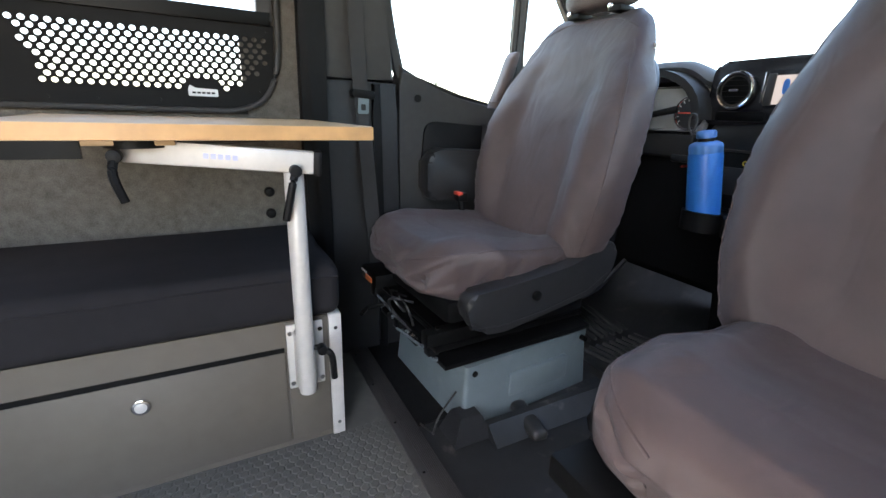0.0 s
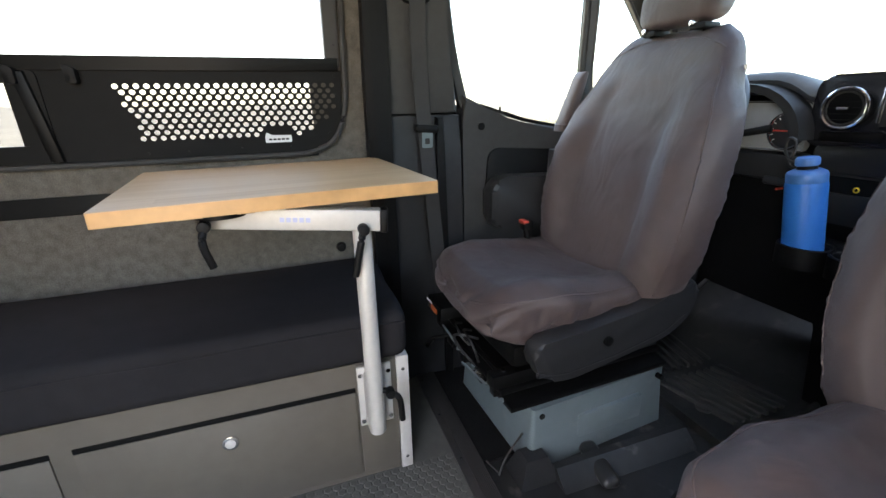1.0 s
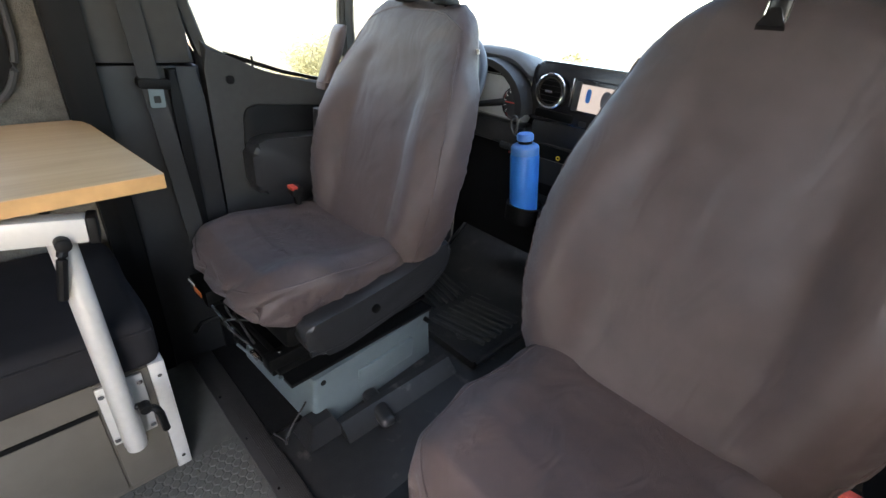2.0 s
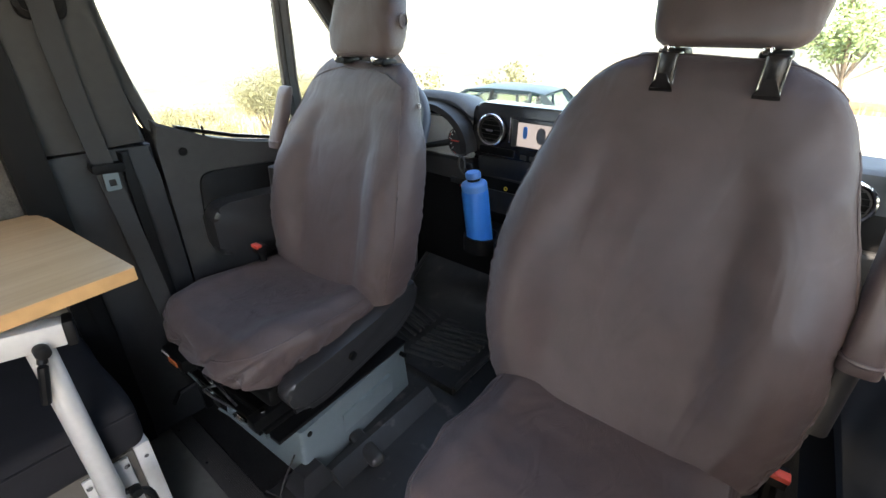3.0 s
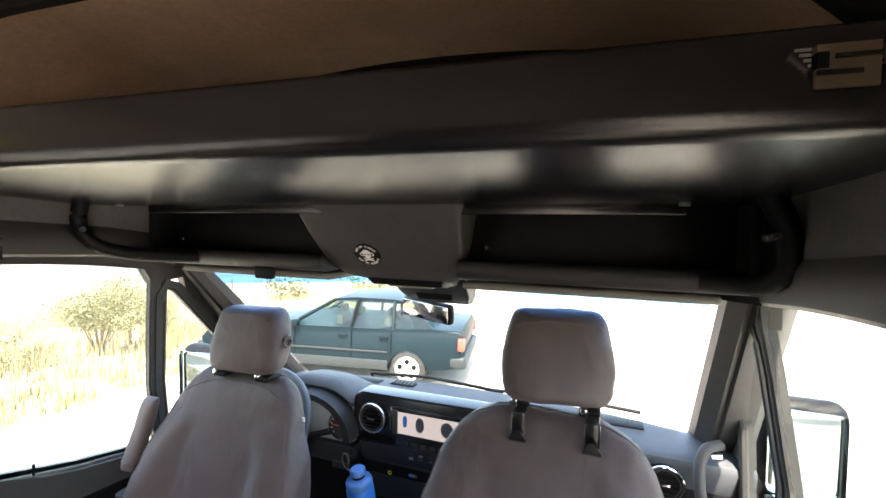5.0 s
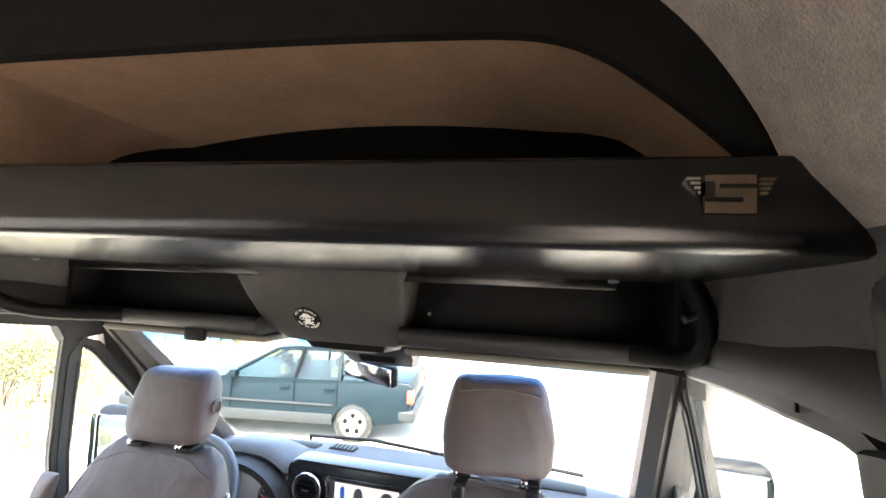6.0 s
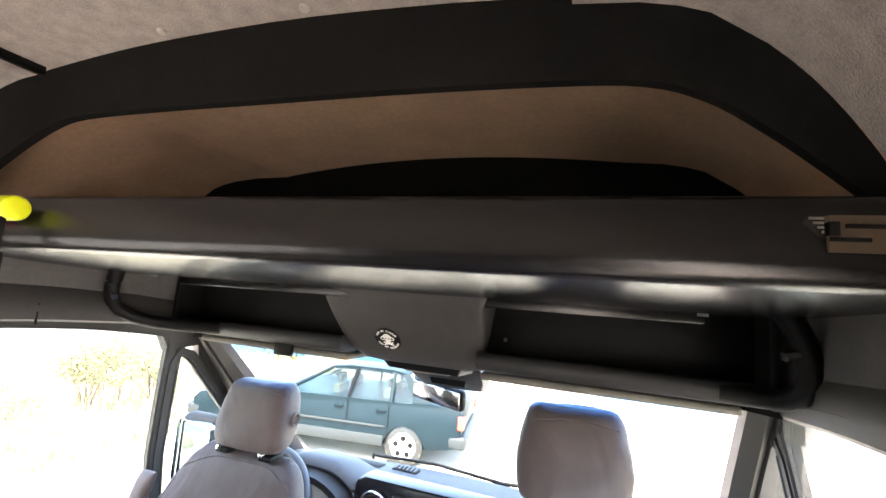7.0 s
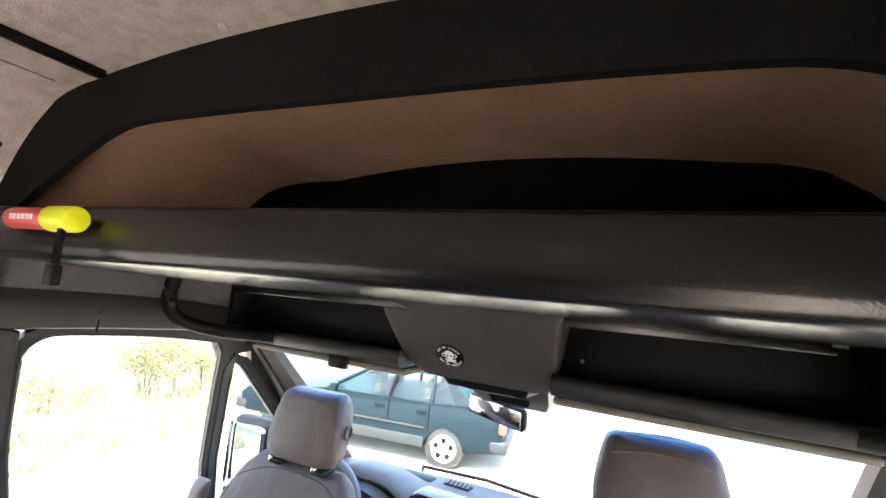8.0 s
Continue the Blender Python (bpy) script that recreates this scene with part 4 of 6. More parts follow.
def build_seat(x, label, wide, seed, rz=0, drop=0.0, widths=NARROW, top=1.172, lean=0.205, shift=0.0, side=0.0):
    seat = thing("swivel_seat", label, "seat", (x, 0, 0), rz, group="cab seats")
    cush = part("seat_cushion", seat_cushion(seed), M_SEAT, seat)
    back = part("backrest", seat_back(seed + 1, widths, top, lean), M_SEAT, seat)
    back.matrix_basis = pose(shift, 0, 0)
    up = top - 1.17
    head = part("headrest", headrest(seed + 2), M_SEAT, seat)
    k = 0.98 if wide > 1.1 else 0.92
    head.matrix_basis = pose(side, 0, 1.45 * (1 - k) - drop) @ Matrix.Diagonal((1, 1, k, 1))
    if wide > 1.1:
        head.matrix_basis = Matrix.Translation((0, 0.87, 0)) @ pose(0, 0, 0, 0, 0, 7) @ Matrix.Translation((0, -0.87, 0)) @ head.matrix_basis
    seam([(-0.19 * wide, 0.80, 1.115 + up), (-0.1, 0.815, 1.158 + up), (0, 0.82, 1.164 + up), (0.1, 0.815, 1.158 + up), (0.19 * wide, 0.80, 1.115 + up)], back)
    for q in (-1, 1):
        seam([(q * 0.10, 0.178, 0.487), (q * 0.19, 0.215, 0.512), (q * 0.232, 0.30, 0.530), (q * 0.244, 0.45, 0.532), (q * 0.24, 0.62, 0.522)], cush, "piping")
        seam([(q * wide * w, y, z) for w, y, z in ((0.235, 0.63, 0.50), (0.262, 0.635, 0.60), (0.268, 0.662, 0.75), (0.255, 0.70, 0.90), (0.228, 0.742, 1.02), (0.20, 0.778, 1.09))], back, "piping")
    seam([(-0.10, 0.842, 1.42), (0, 0.84, 1.432), (0.10, 0.842, 1.42)], head)
    for sx in (side - 0.08, side + 0.08):
        part("headrest_post", cyl((sx, 0.845, 1.13 + up), (sx, 0.868, 1.27 - drop), 0.006, seg=12), M_CHROME, seat)
        part("post_collar", box(sx - 0.024, sx + 0.024, 0.82, 0.885, 1.163 + up, 1.180 + up, 0.006), M_BLACK, seat)
        part("collar_button", box(sx - 0.020, sx - 0.004, 0.815, 0.83, 1.172 + up, 1.186 + up, 0.003), M_CHROME, seat)
    return seat, cush, back, head


driver, d_cush, d_back, d_head = build_seat(-0.575, "swivelled driver seat in taupe canvas cover, facing the rear", 1.05, 1, 3, 0.068, shift=0.029, side=0.042)
passenger, p_cush, p_back, p_head = build_seat(0.375, "swivelled passenger seat in taupe canvas cover with two hooks", 1.12, 5, 0, 0.003, BROAD, 1.224, 0.16, -0.015)


# ---- seat trims, bases and hooks ----
def seat_base(seat, trim_side, inset):
    """Steel pedestal with swivel plate, rails, wiring and a moulded side trim; in the seat's own space."""
    ped = part("pedestal", loft([[(u, v, z) for u, v in round_poly([(-0.20 + k, 0.30 + k), (0.235 - k, 0.30 + k), (0.215 - k, 0.80 - k), (-0.20 + k, 0.80 - k)], 0.015, 3)] for z, k in ((-0.01, -0.01), (0.02, -0.008), (0.14, 0.0), (0.195, 0.0))]), M_STEEL, seat, "grey painted steel pedestal")
    part("stamped_panel", box(0.214, 0.236, 0.46, 0.70, 0.05, 0.13, 0.006), M_STEEL, ped)
    for y in (0.33, 0.77):
        part("hole", cyl((0.21, y, 0.17), (0.237, y, 0.17), 0.009, seg=10), M_DARK, ped)
    part("swivel_plate", box(-0.25, 0.22, 0.24, 0.80, 0.197, 0.212, 0.003), M_DARK, seat)
    part("upper_plate", box(-0.24, 0.20, 0.22, 0.78, 0.245, 0.26, 0.003), M_DARK, seat)
    part("swivel_bearing", cyl((0, 0.52, 0.21), (0, 0.52, 0.25), 0.16, seg=28), M_DARK, seat)
    for x in (-0.21, 0.17):
        rail = part("slide_rail", box(x - 0.02, x + 0.02, 0.20, 0.78, 0.26, 0.30, 0.004), M_DARK, seat)
        for y in (0.24, 0.5, 0.74):
            part("rivet", cyl((x, y, 0.299), (x, y, 0.306), 0.007, seg=8), M_CHROME, rail)
    part("seat_pan", box(-0.22, 0.22, 0.24, 0.72, 0.33, 0.40, 0.02), M_DARK, seat)
    part("cross_bar", cyl((-0.22, 0.235, 0.29), (0.19, 0.235, 0.29), 0.008, seg=8), M_DARK, seat)
    part("cable", tube(smooth_line([(-0.05, 0.25, 0.31), (-0.02, 0.21, 0.335), (0.04, 0.205, 0.33), (0.06, 0.215, 0.29), (0.05, 0.23, 0.25), (0.09, 0.24, 0.235)], 5), 0.004, 6), M_DASH, seat)
    part("cable", tube(smooth_line([(-0.12, 0.25, 0.30), (-0.09, 0.215, 0.32), (-0.06, 0.22, 0.29), (-0.04, 0.25, 0.25)], 5), 0.0035, 6), M_RUBBER, seat)
    # locks, tabs and wiring on the swivel
    for x, y, w, d, h in ((-0.17, 0.215, 0.05, 0.03, 0.018), (-0.06, 0.21, 0.035, 0.025, 0.03), (0.03, 0.215, 0.06, 0.02, 0.012), (0.13, 0.22, 0.03, 0.035, 0.026)):
        part("swivel_lock", box(x, x + w, y, y + d, 0.212, 0.212 + h, 0.003), M_BLACK, seat)
    part("latch_rod", cyl((-0.02, 0.205, 0.222), (0.12, 0.215, 0.232), 0.004, seg=8), M_STEEL, seat)
    part("latch_rod", cyl((-0.20, 0.21, 0.268), (-0.06, 0.205, 0.262), 0.0035, seg=8), M_STEEL, seat)
    part("latch_spring", tube([(0.06 + 0.0015 * k, 0.21 + 0.006 * math.sin(k * 1.6), 0.245 + 0.006 * math.cos(k * 1.6)) for k in range(30)], 0.0012, 5), M_CHROME, seat)
    for x in (-0.20, -0.11, 0.0, 0.10, 0.18):
        part("plate_bolt", cyl((x, 0.232, 0.211), (x, 0.232, 0.219), 0.007, seg=8), M_STEEL, seat)
    for z in (0.05, 0.10, 0.15):
        part("side_tab", box(-0.205, -0.197, 0.36 + z, 0.39 + z, z, z + 0.03, 0.002), M_STEEL, ped)
    part("cable", tube(smooth_line([(0.02, 0.24, 0.32), (0.0, 0.19, 0.335), (-0.035, 0.185, 0.31), (-0.03, 0.2, 0.27), (0.01, 0.215, 0.25), (0.02, 0.235, 0.225)], 5), 0.0045, 6), M_DASH, seat)
    part("lever", tube([(-0.15, 0.24, 0.25), (-0.16, 0.16, 0.24), (-0.13, 0.13, 0.238)], 0.007, 6), M_DARK, seat)
    box_ = part("seat_control_box", box(-0.26, -0.13, 0.18, 0.30, 0.315, 0.36, 0.006), M_DARK, seat, "black plastic control box with orange label")
    if trim_side > 0:
        part("warning_label", box(-0.215, -0.165, 0.1765, 0.182, 0.325, 0.342), material("orange_label", (0.75, 0.17, 0.05), 0.5), box_)
    for i in range(4 if trim_side > 0 else 0):
        part("print_bar", box(-0.255 + i * 0.012, -0.247 + i * 0.012, 0.177, 0.182, 0.344, 0.35), M_WHITE, box_)
    for s in (trim_side, -trim_side):
        # Inset trim goes black: the shade beside that seat is put into its colour.
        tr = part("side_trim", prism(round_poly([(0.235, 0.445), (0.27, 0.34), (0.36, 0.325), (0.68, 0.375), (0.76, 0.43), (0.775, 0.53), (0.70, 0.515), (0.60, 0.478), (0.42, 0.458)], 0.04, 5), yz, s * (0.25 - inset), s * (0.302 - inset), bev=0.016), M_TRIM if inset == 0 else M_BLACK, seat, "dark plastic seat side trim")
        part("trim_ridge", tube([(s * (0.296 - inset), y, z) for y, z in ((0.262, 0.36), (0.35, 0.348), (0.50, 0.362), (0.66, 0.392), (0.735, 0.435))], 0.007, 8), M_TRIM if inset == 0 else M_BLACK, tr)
        part("trim_knob", cyl((s * (0.296 - inset), 0.465, 0.412), (s * (0.310 - inset), 0.465, 0.412), 0.014, seg=16, bev=0.003), M_DARK, tr)
        part("recliner_cover", prism(round_poly([(0.66, 0.46), (0.78, 0.46), (0.80, 0.62), (0.74, 0.64)], 0.04, 5), yz, s * 0.235, s * 0.275, bev=0.01), M_BLACK, seat)
        # elastic-gathered side of the cover
        rg = []
        for i in range(60):
            t = i / 59
            z = 0.50 + 0.36 * t
            off = 0.0016 * math.sin(i * 1.35 + 0.8 * math.sin(i * 0.31)) + 0.0008 * math.sin(i * 2.9) - 0.010
            w = float(np.interp(t, [0, 0.3, 1], [0.232, 0.262, 0.262]))
            yc = 0.70 + 0.13 * t
            rg.append([(s * (w + 0.004 + off), yc - 0.035, z), (s * (w + 0.010 + off), yc - 0.01, z + 0.004), (s * (w + 0.004 + off), yc + 0.045 * (1 - t) + 0.01, z + 0.008), (s * (w - 0.03), yc, z)])
        part("gathered_edge", loft(rg), M_SEAT, seat)


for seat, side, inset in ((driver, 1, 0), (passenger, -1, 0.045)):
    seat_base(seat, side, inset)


def arm_rest(seat, s, off, k, lo=0.80):
    a = part("folded_armrest", loft([super_ring(s * off, yc, 0.027, d * k, 20, z, xy, 3.0) for z, yc, d in ((lo, 0.662 + 0.4 * (lo - 0.8), 0.026), (lo + 0.015, 0.668 + 0.4 * (lo - 0.8), 0.038), (0.93, 0.715, 0.040), (1.00, 0.745, 0.040), (1.06, 0.765, 0.036), (1.078, 0.772, 0.026), (1.085, 0.775, 0.012))]), M_SEAT, seat)
    part("cover_hem", tube([(s * off + 0.030 * math.cos(a), 0.672 + 0.4 * (lo - 0.8) + 0.04 * k * math.sin(a), lo + 0.022) for a in [2 * math.pi * i / 16 for i in range(17)]], 0.004, 6), M_SEAT, a)
    part("armrest_hinge", loft([super_ring(s * (off - 0.012), yc, 0.024, d, 16, z, xy, 3.0) for z, yc, d in ((0.66, 0.68, 0.03), (0.74, 0.69, 0.040), (0.83, 0.69, 0.036))]), M_TRIM, a)


arm_rest(driver, -1, 0.262, 0.55, 0.89)
arm_rest(passenger, 1, 0.318, 0.9)
for sx in (-0.08, 0.08):
    hk = thing("headrest_hook", "black leather-look hook hanging on a headrest post", "hook", (0.383 + sx, 0.776, 1.212), group="headrest hooks")
    part("loop", box(-0.017, 0.017, 0.0, 0.085, 0.012, 0.019, 0.003), M_SATIN, hk)
    part("tab", box(-0.018, 0.018, -0.004, 0.006, -0.060, 0.018, 0.005), M_SATIN, hk)
    part("hook_tip", loft([[(-0.024, -0.004, -0.066), (0.024, -0.004, -0.066), (0.024, 0.004, -0.066), (-0.024, 0.004, -0.066)], [(-0.022, -0.022, -0.05), (0.022, -0.022, -0.05), (0.022, -0.014, -0.05), (-0.022, -0.014, -0.05)], [(-0.007, -0.026, -0.022), (0.007, -0.026, -0.022), (0.007, -0.020, -0.022), (-0.007, -0.020, -0.022)]]), M_SATIN, hk)
    hk.matrix_basis = hk.matrix_basis @ Matrix.Scale(0.86, 4)
    part("edge_wire", tube([(-0.018, -0.006, 0.016), (-0.019, -0.006, -0.045), (-0.023, -0.008, -0.066), (0.023, -0.008, -0.066), (0.019, -0.006, -0.045), (0.018, -0.006, 0.016)], 0.0018, 6), M_CHROME, hk)
part("side_hole_trim", ring_torus((0.1765, 0.878, 1.284), (1, 0, 0), 0.017, 0.004, 20, 6), M_SEAT, driver)
part("cover_tag", box(0.19, 0.236, 0.842, 0.846, 1.055, 1.068, 0.001), M_WHITE, d_back)
stalk = thing("buckle_stalk", "black seat-belt buckle stalk with red release button", "seat belt buckle", (-0.80, 0.52, 0.60))
part("stalk", tube([(0.02, 0.02, -0.20), (0.01, 0.01, -0.10), (0, 0, -0.02)], 0.012, 8), M_BLACK, stalk)
part("buckle", box(-0.016, 0.022, -0.018, 0.018, -0.03, 0.0, 0.004), M_BLACK, stalk)
part("button", box(-0.014, 0.022, -0.021, 0.0, -0.008, 0.004, 0.002), M_RED, stalk)

st2 = copy_thing(stalk, pose(0.672, 0.685, 0.53))
st2["label"] = "seat-belt buckle with red button beside the passenger seat"

# ---- seat belts on the pillars ----
for side in (-1, 1):
    belt = thing("seat_belt", "black webbing seat belt hanging on the door pillar", "seat belt", group="seat belts")
    pl = on_hull(side)
    y = 0.165
    part("guide_surround", side_slab(side, [(0.125, 1.265), (0.215, 1.265), (0.22, 1.365), (0.12, 1.365)], -0.062, -0.04, 0.025, 0.006), M_BLACK, belt)
    part("guide_slot", side_slab(side, [(0.133, 1.28), (0.207, 1.28), (0.21, 1.345), (0.13, 1.345)], -0.066, -0.05, 0.02), M_DARK, belt)
    for gz in (1.338, 1.318):
        part("guide_bar", tube([pl(0.137, gz, -0.072), pl(0.203, gz, -0.072)], 0.0065, 10), M_TRIM, belt)
    pts = [(0.167, 1.325), (0.172, 1.20), (0.18, 1.08), (0.19, 0.95), (0.202, 0.80), (0.22, 0.55), (0.24, 0.25)]
    part("webbing", loft([[pl(u - 0.024, v, -0.0715), pl(u + 0.024, v, -0.0715), pl(u + 0.024, v, -0.069), pl(u - 0.024, v, -0.069)] for u, v in pts]), material("webbing", (0.026, 0.0255, 0.025), 0.8, var=0.1, scale=60, bump=0.4, bump_scale=900), belt)
    part("tongue_cover", side_slab(side, [(0.162, 0.905), (0.236, 0.90), (0.236, 0.925), (0.162, 0.93)], -0.084, -0.052, 0.006, 0.004), M_BLACK, belt)
    part("tongue", framed(round_poly([(0.180, 0.855), (0.215, 0.855), (0.217, 0.905), (0.182, 0.905)], 0.006), round_poly([(0.190, 0.866), (0.207, 0.866), (0.207, 0.885), (0.190, 0.885)], 0.003), pl, -0.080, -0.076), M_STEEL, belt)

# ---- side window with vented lower panel ----
WX = CX - 0.935


def wx(u, v, d):
    return (CX - hull(v) + 0.012 - d, u, v)


win = tagged(new("window_camper"), "large side window with dark frame and vented lower panel", "window", kind="structure")
pane = part("pane", prism(dense([(-1.74, 0.87), (-0.146, 0.87), (-0.146, 1.10), (-0.091, 1.125), (-0.091, 1.71), (-1.74, 1.71)], 0.12), wx, 0.04, 0.044), M_SMOKE, win)
pane.visible_shadow = False
part("sill_rail", prism(dense([(-1.75, 1.088), (-0.06, 1.088), (-0.06, 1.122), (-1.75, 1.122)], 0.2), wx, -0.012, 0.03, bev=0.003), M_DARK, win)
part("frame_side", prism(dense([(-0.094, 1.1), (-0.055, 1.1), (-0.055, 1.72), (-0.094, 1.72)], 0.1), wx, -0.004, 0.05), M_GREYPL, win)
part("bottom_seal", prism(dense([(-1.76, 0.842), (-0.14, 0.842), (-0.14, 0.872), (-1.76, 0.872)], 0.2), wx, 0.002, 0.05), M_DARK, win)
part("seal_lip", prism(dense([(-0.875, 0.86), (-0.782, 0.86), (-0.782, 1.10), (-0.875, 1.10)], 0.1), wx, 0.008, 0.03), M_DARK, win)
part("seal", tube([wx(p[0], p[1], -0.008) for p in smooth_line([(-0.045, 1.70, 0), (-0.042, 1.40, 0), (-0.042, 1.10, 0), (-0.05, 0.98, 0), (-0.085, 0.895, 0), (-0.16, 0.855, 0), (-0.30, 0.85, 0), (-0.8, 0.85, 0), (-1.7, 0.85, 0)], 5)], 0.008, 8), M_GREYPL, win)
M_VENT = material("black_vent_panel", (0.0075, 0.0072, 0.0070), 0.6, spec=0.12, var=0.2, scale=40, bump=0.15, bump_scale=600)
# blank rim of the panel round the holes
Y0, PX, RZ, NR, NC = -0.665, 0.0243, 0.0152, 10, 24
ZB = 0.905
left_e, right_e = Y0, Y0 + (NC + 0.5) * PX
rim_o = [(-0.80, 0.858), (-0.17, 0.858), (-0.10, 0.885), (-0.06, 0.95), (-0.052, 1.09), (-0.84, 1.09)]
rim_i = [(left_e, ZB), (right_e - 0.03, ZB), (right_e - 0.01, ZB + 0.01), (right_e, ZB + 0.03), (right_e, ZB + NR * RZ), (left_e, ZB + NR * RZ)]
panel = part("vent_panel", framed(rim_o, rim_i, wx, 0.0, 0.003), M_VENT, win, "black perforated metal vent panel")
bm = bmesh.new()


def sheet_cell(u0, u1, v0, v1, hole):
    """One cell of the perforated sheet, front and back, with or without a hole."""
    cu, cv = (u0 + u1) / 2, (v0 + v1) / 2
    sq = [(u0, v0), (cu, v0), (u1, v0), (u1, cv), (u1, v1), (cu, v1), (u0, v1), (u0, cv)]
    f, k = [bm.verts.new(wx(u, v, 0.0)) for u, v in sq], [bm.verts.new(wx(u, v, 0.003)) for u, v in sq]
    if not hole:
        bm.faces.new(f)
        bm.faces.new(k[::-1])
        return
    ho = [(cu + 0.0078 * math.cos(a), cv + 0.0069 * math.sin(a)) for a in [math.radians(225 + 45 * j) for j in range(8)]]
    fh, kh = [bm.verts.new(wx(u, v, 0.0)) for u, v in ho], [bm.verts.new(wx(u, v, 0.003)) for u, v in ho]
    for j in range(8):
        n = (j + 1) % 8
        bm.faces.new((f[j], f[n], fh[n], fh[j]))
        bm.faces.new((k[j], kh[j], kh[n], k[n]))
        bm.faces.new((fh[j], fh[n], kh[n], kh[j]))


for r in range(NR):
    v0 = ZB + r * RZ
    for c in range(NC):
        u0 = Y0 + c * PX + (PX / 2 if r % 2 else 0)
        cu = u0 + PX / 2
        solid = c < (NR - 1 - r) * 0.22 or c > NC - 1 - (4, 2.5, 1.5, 1, 0.5, 0, 0, 0, 0, 0)[r] or (r < 2 and -0.295 < cu < -0.205)
        sheet_cell(u0, u0 + PX, v0, v0 + RZ, not solid)
    u1 = Y0 if r % 2 else Y0 + NC * PX
    sheet_cell(u1, u1 + PX / 2, v0, v0 + RZ, False)
bmesh.ops.remove_doubles(bm, verts=bm.verts, dist=0.0002)
tagged(part("perforation", bm, M_VENT, panel), kind="stuff")
plate = part("maker_plate", prism(round_poly([(-0.29, 0.888), (-0.215, 0.888), (-0.215, 0.908), (-0.27, 0.91), (-0.285, 0.918), (-0.29, 0.905)], 0.003, 2), wx, -0.005, 0.0), M_WHITE, panel, "small pale maker's plate")
part("plate_backing", prism(round_poly([(-0.30, 0.88), (-0.205, 0.88), (-0.205, 0.93), (-0.275, 0.938), (-0.30, 0.915)], 0.01, 3), wx, -0.002, 0.001), M_VENT, panel)
for i in range(5):
    part("print_bar", prism([(-0.28 + i * 0.012, 0.895), (-0.271 + i * 0.012, 0.895), (-0.271 + i * 0.012, 0.900), (-0.28 + i * 0.012, 0.900)], wx, -0.0065, -0.004), M_DARK, plate)
for u, v in ((-0.60, 0.872), (-0.50, 0.872), (-0.36, 0.875), (-0.22, 0.872), (-0.10, 0.91), (-0.072, 1.02), (-0.072, 1.075), (-0.068, 1.16)):
    part("screw", cyl(wx(u, v, -0.004), wx(u, v, 0.002), 0.004, seg=8), M_DARK, panel)
# sliding vent window beside it
part("slider_frame", framed(round_poly([(-1.6, 0.858), (-0.80, 0.858), (-0.80, 1.09), (-1.6, 1.09)], 0.02), round_poly([(-1.56, 0.905), (-0.838, 0.905), (-0.838, 1.058), (-1.56, 1.058)], 0.03), wx, -0.006, 0.012), M_DARK, win)
part("slider_stile", prism([(-0.82, 0.862), (-0.792, 0.862), (-0.82, 1.085), (-0.848, 1.085)], wx, -0.018, 0.0, bev=0.003), M_DARK, win)
for u in (-0.845, -0.722):
    cl = part("clip", prism(round_poly([(u - 0.012, 1.055), (u + 0.012, 1.055), (u + 0.012, 1.092), (u - 0.012, 1.10)], 0.004), wx, -0.028, -0.004, bev=0.003), M_BLACK, win)
structure("trim_wall_slot", prism(dense([(-2.6, 0.715), (-0.56, 0.715), (-0.56, 0.768), (-2.6, 0.768)], 0.3), on_hull(-1), -0.006, 0.002), M_DARK, "dark recessed slot in the wall lining", "trim")
for v in (0.605, 0.535):
    kn = tagged(part("wall_peg", cyl((CX - hull(v), -0.10, v), (CX - hull(v) + 0.022, -0.10, v), 0.017, 0.013, seg=16, bev=0.003), M_DARK), "round black plastic peg on the fabric wall", "peg", "wall pegs")

# ---- bench, cushion ----
bench = thing("storage_bench", "grey panelled storage bench along the fabric wall", "bench")
part("carcass", box(-0.945, -0.492, -2.4, -0.002, 0.0, 0.366), M_PANEL, bench)
for y0, y1 in ((-0.748, -0.140), (-1.42, -0.79)):
    dr = part("drawer_front", box(-0.4925, -0.486, y0, y1, 0.018, 0.284, 0.002), M_PANEL, bench)
    part("drawer_gap", box(-0.4925, -0.4885, y0, y1, 0.284, 0.296), M_DARK, bench)
    yc = -0.445 if y0 > -0.8 else -1.1
    kb = part("knob", cyl((-0.488, yc, 0.225), (-0.478, yc, 0.225), 0.019, seg=24, bev=0.003), M_CHROME, dr, "round chrome push knob")
    part("knob_centre", cyl((-0.479, yc, 0.225), (-0.475, yc, 0.225), 0.012, seg=20, bev=0.002), M_ALU, kb)
part("stile", box(-0.4925, -0.487, -0.134, -0.031, 0.018, 0.364, 0.0015), M_PANEL, bench)
post = part("corner_post", box(-0.525, -0.484, -0.030, 0.003, 0.0, 0.368, 0.003), M_ALU, bench, "aluminium corner extrusion")
for z in (0.04, 0.33):
    part("bolt", cyl((-0.486, -0.013, z), (-0.481, -0.013, z), 0.005, seg=8), M_CHROME, post)
bc = thing("bench_cushion", "dark charcoal fabric bench cushion with soft edges", "cushion")
bm = box(-0.935, -0.468, -2.4, 0.004, 0.37, 0.502, 0.03, 4)
bmesh.ops.subdivide_edges(bm, edges=[e for e in bm.edges if e.calc_length() > 0.3], cuts=14, use_grid_fill=True)
wrinkle(bm, 0.005, 6, 9)
part("pad", bm, M_CUSHION, bc)
part("piping", tube([(-0.468 + 0.002 * math.sin(i * 1.7), -2.3 + i * 0.0765, 0.478 + 0.002 * math.sin(i)) for i in range(31)], 0.003, 6), M_CUSHION, bc)

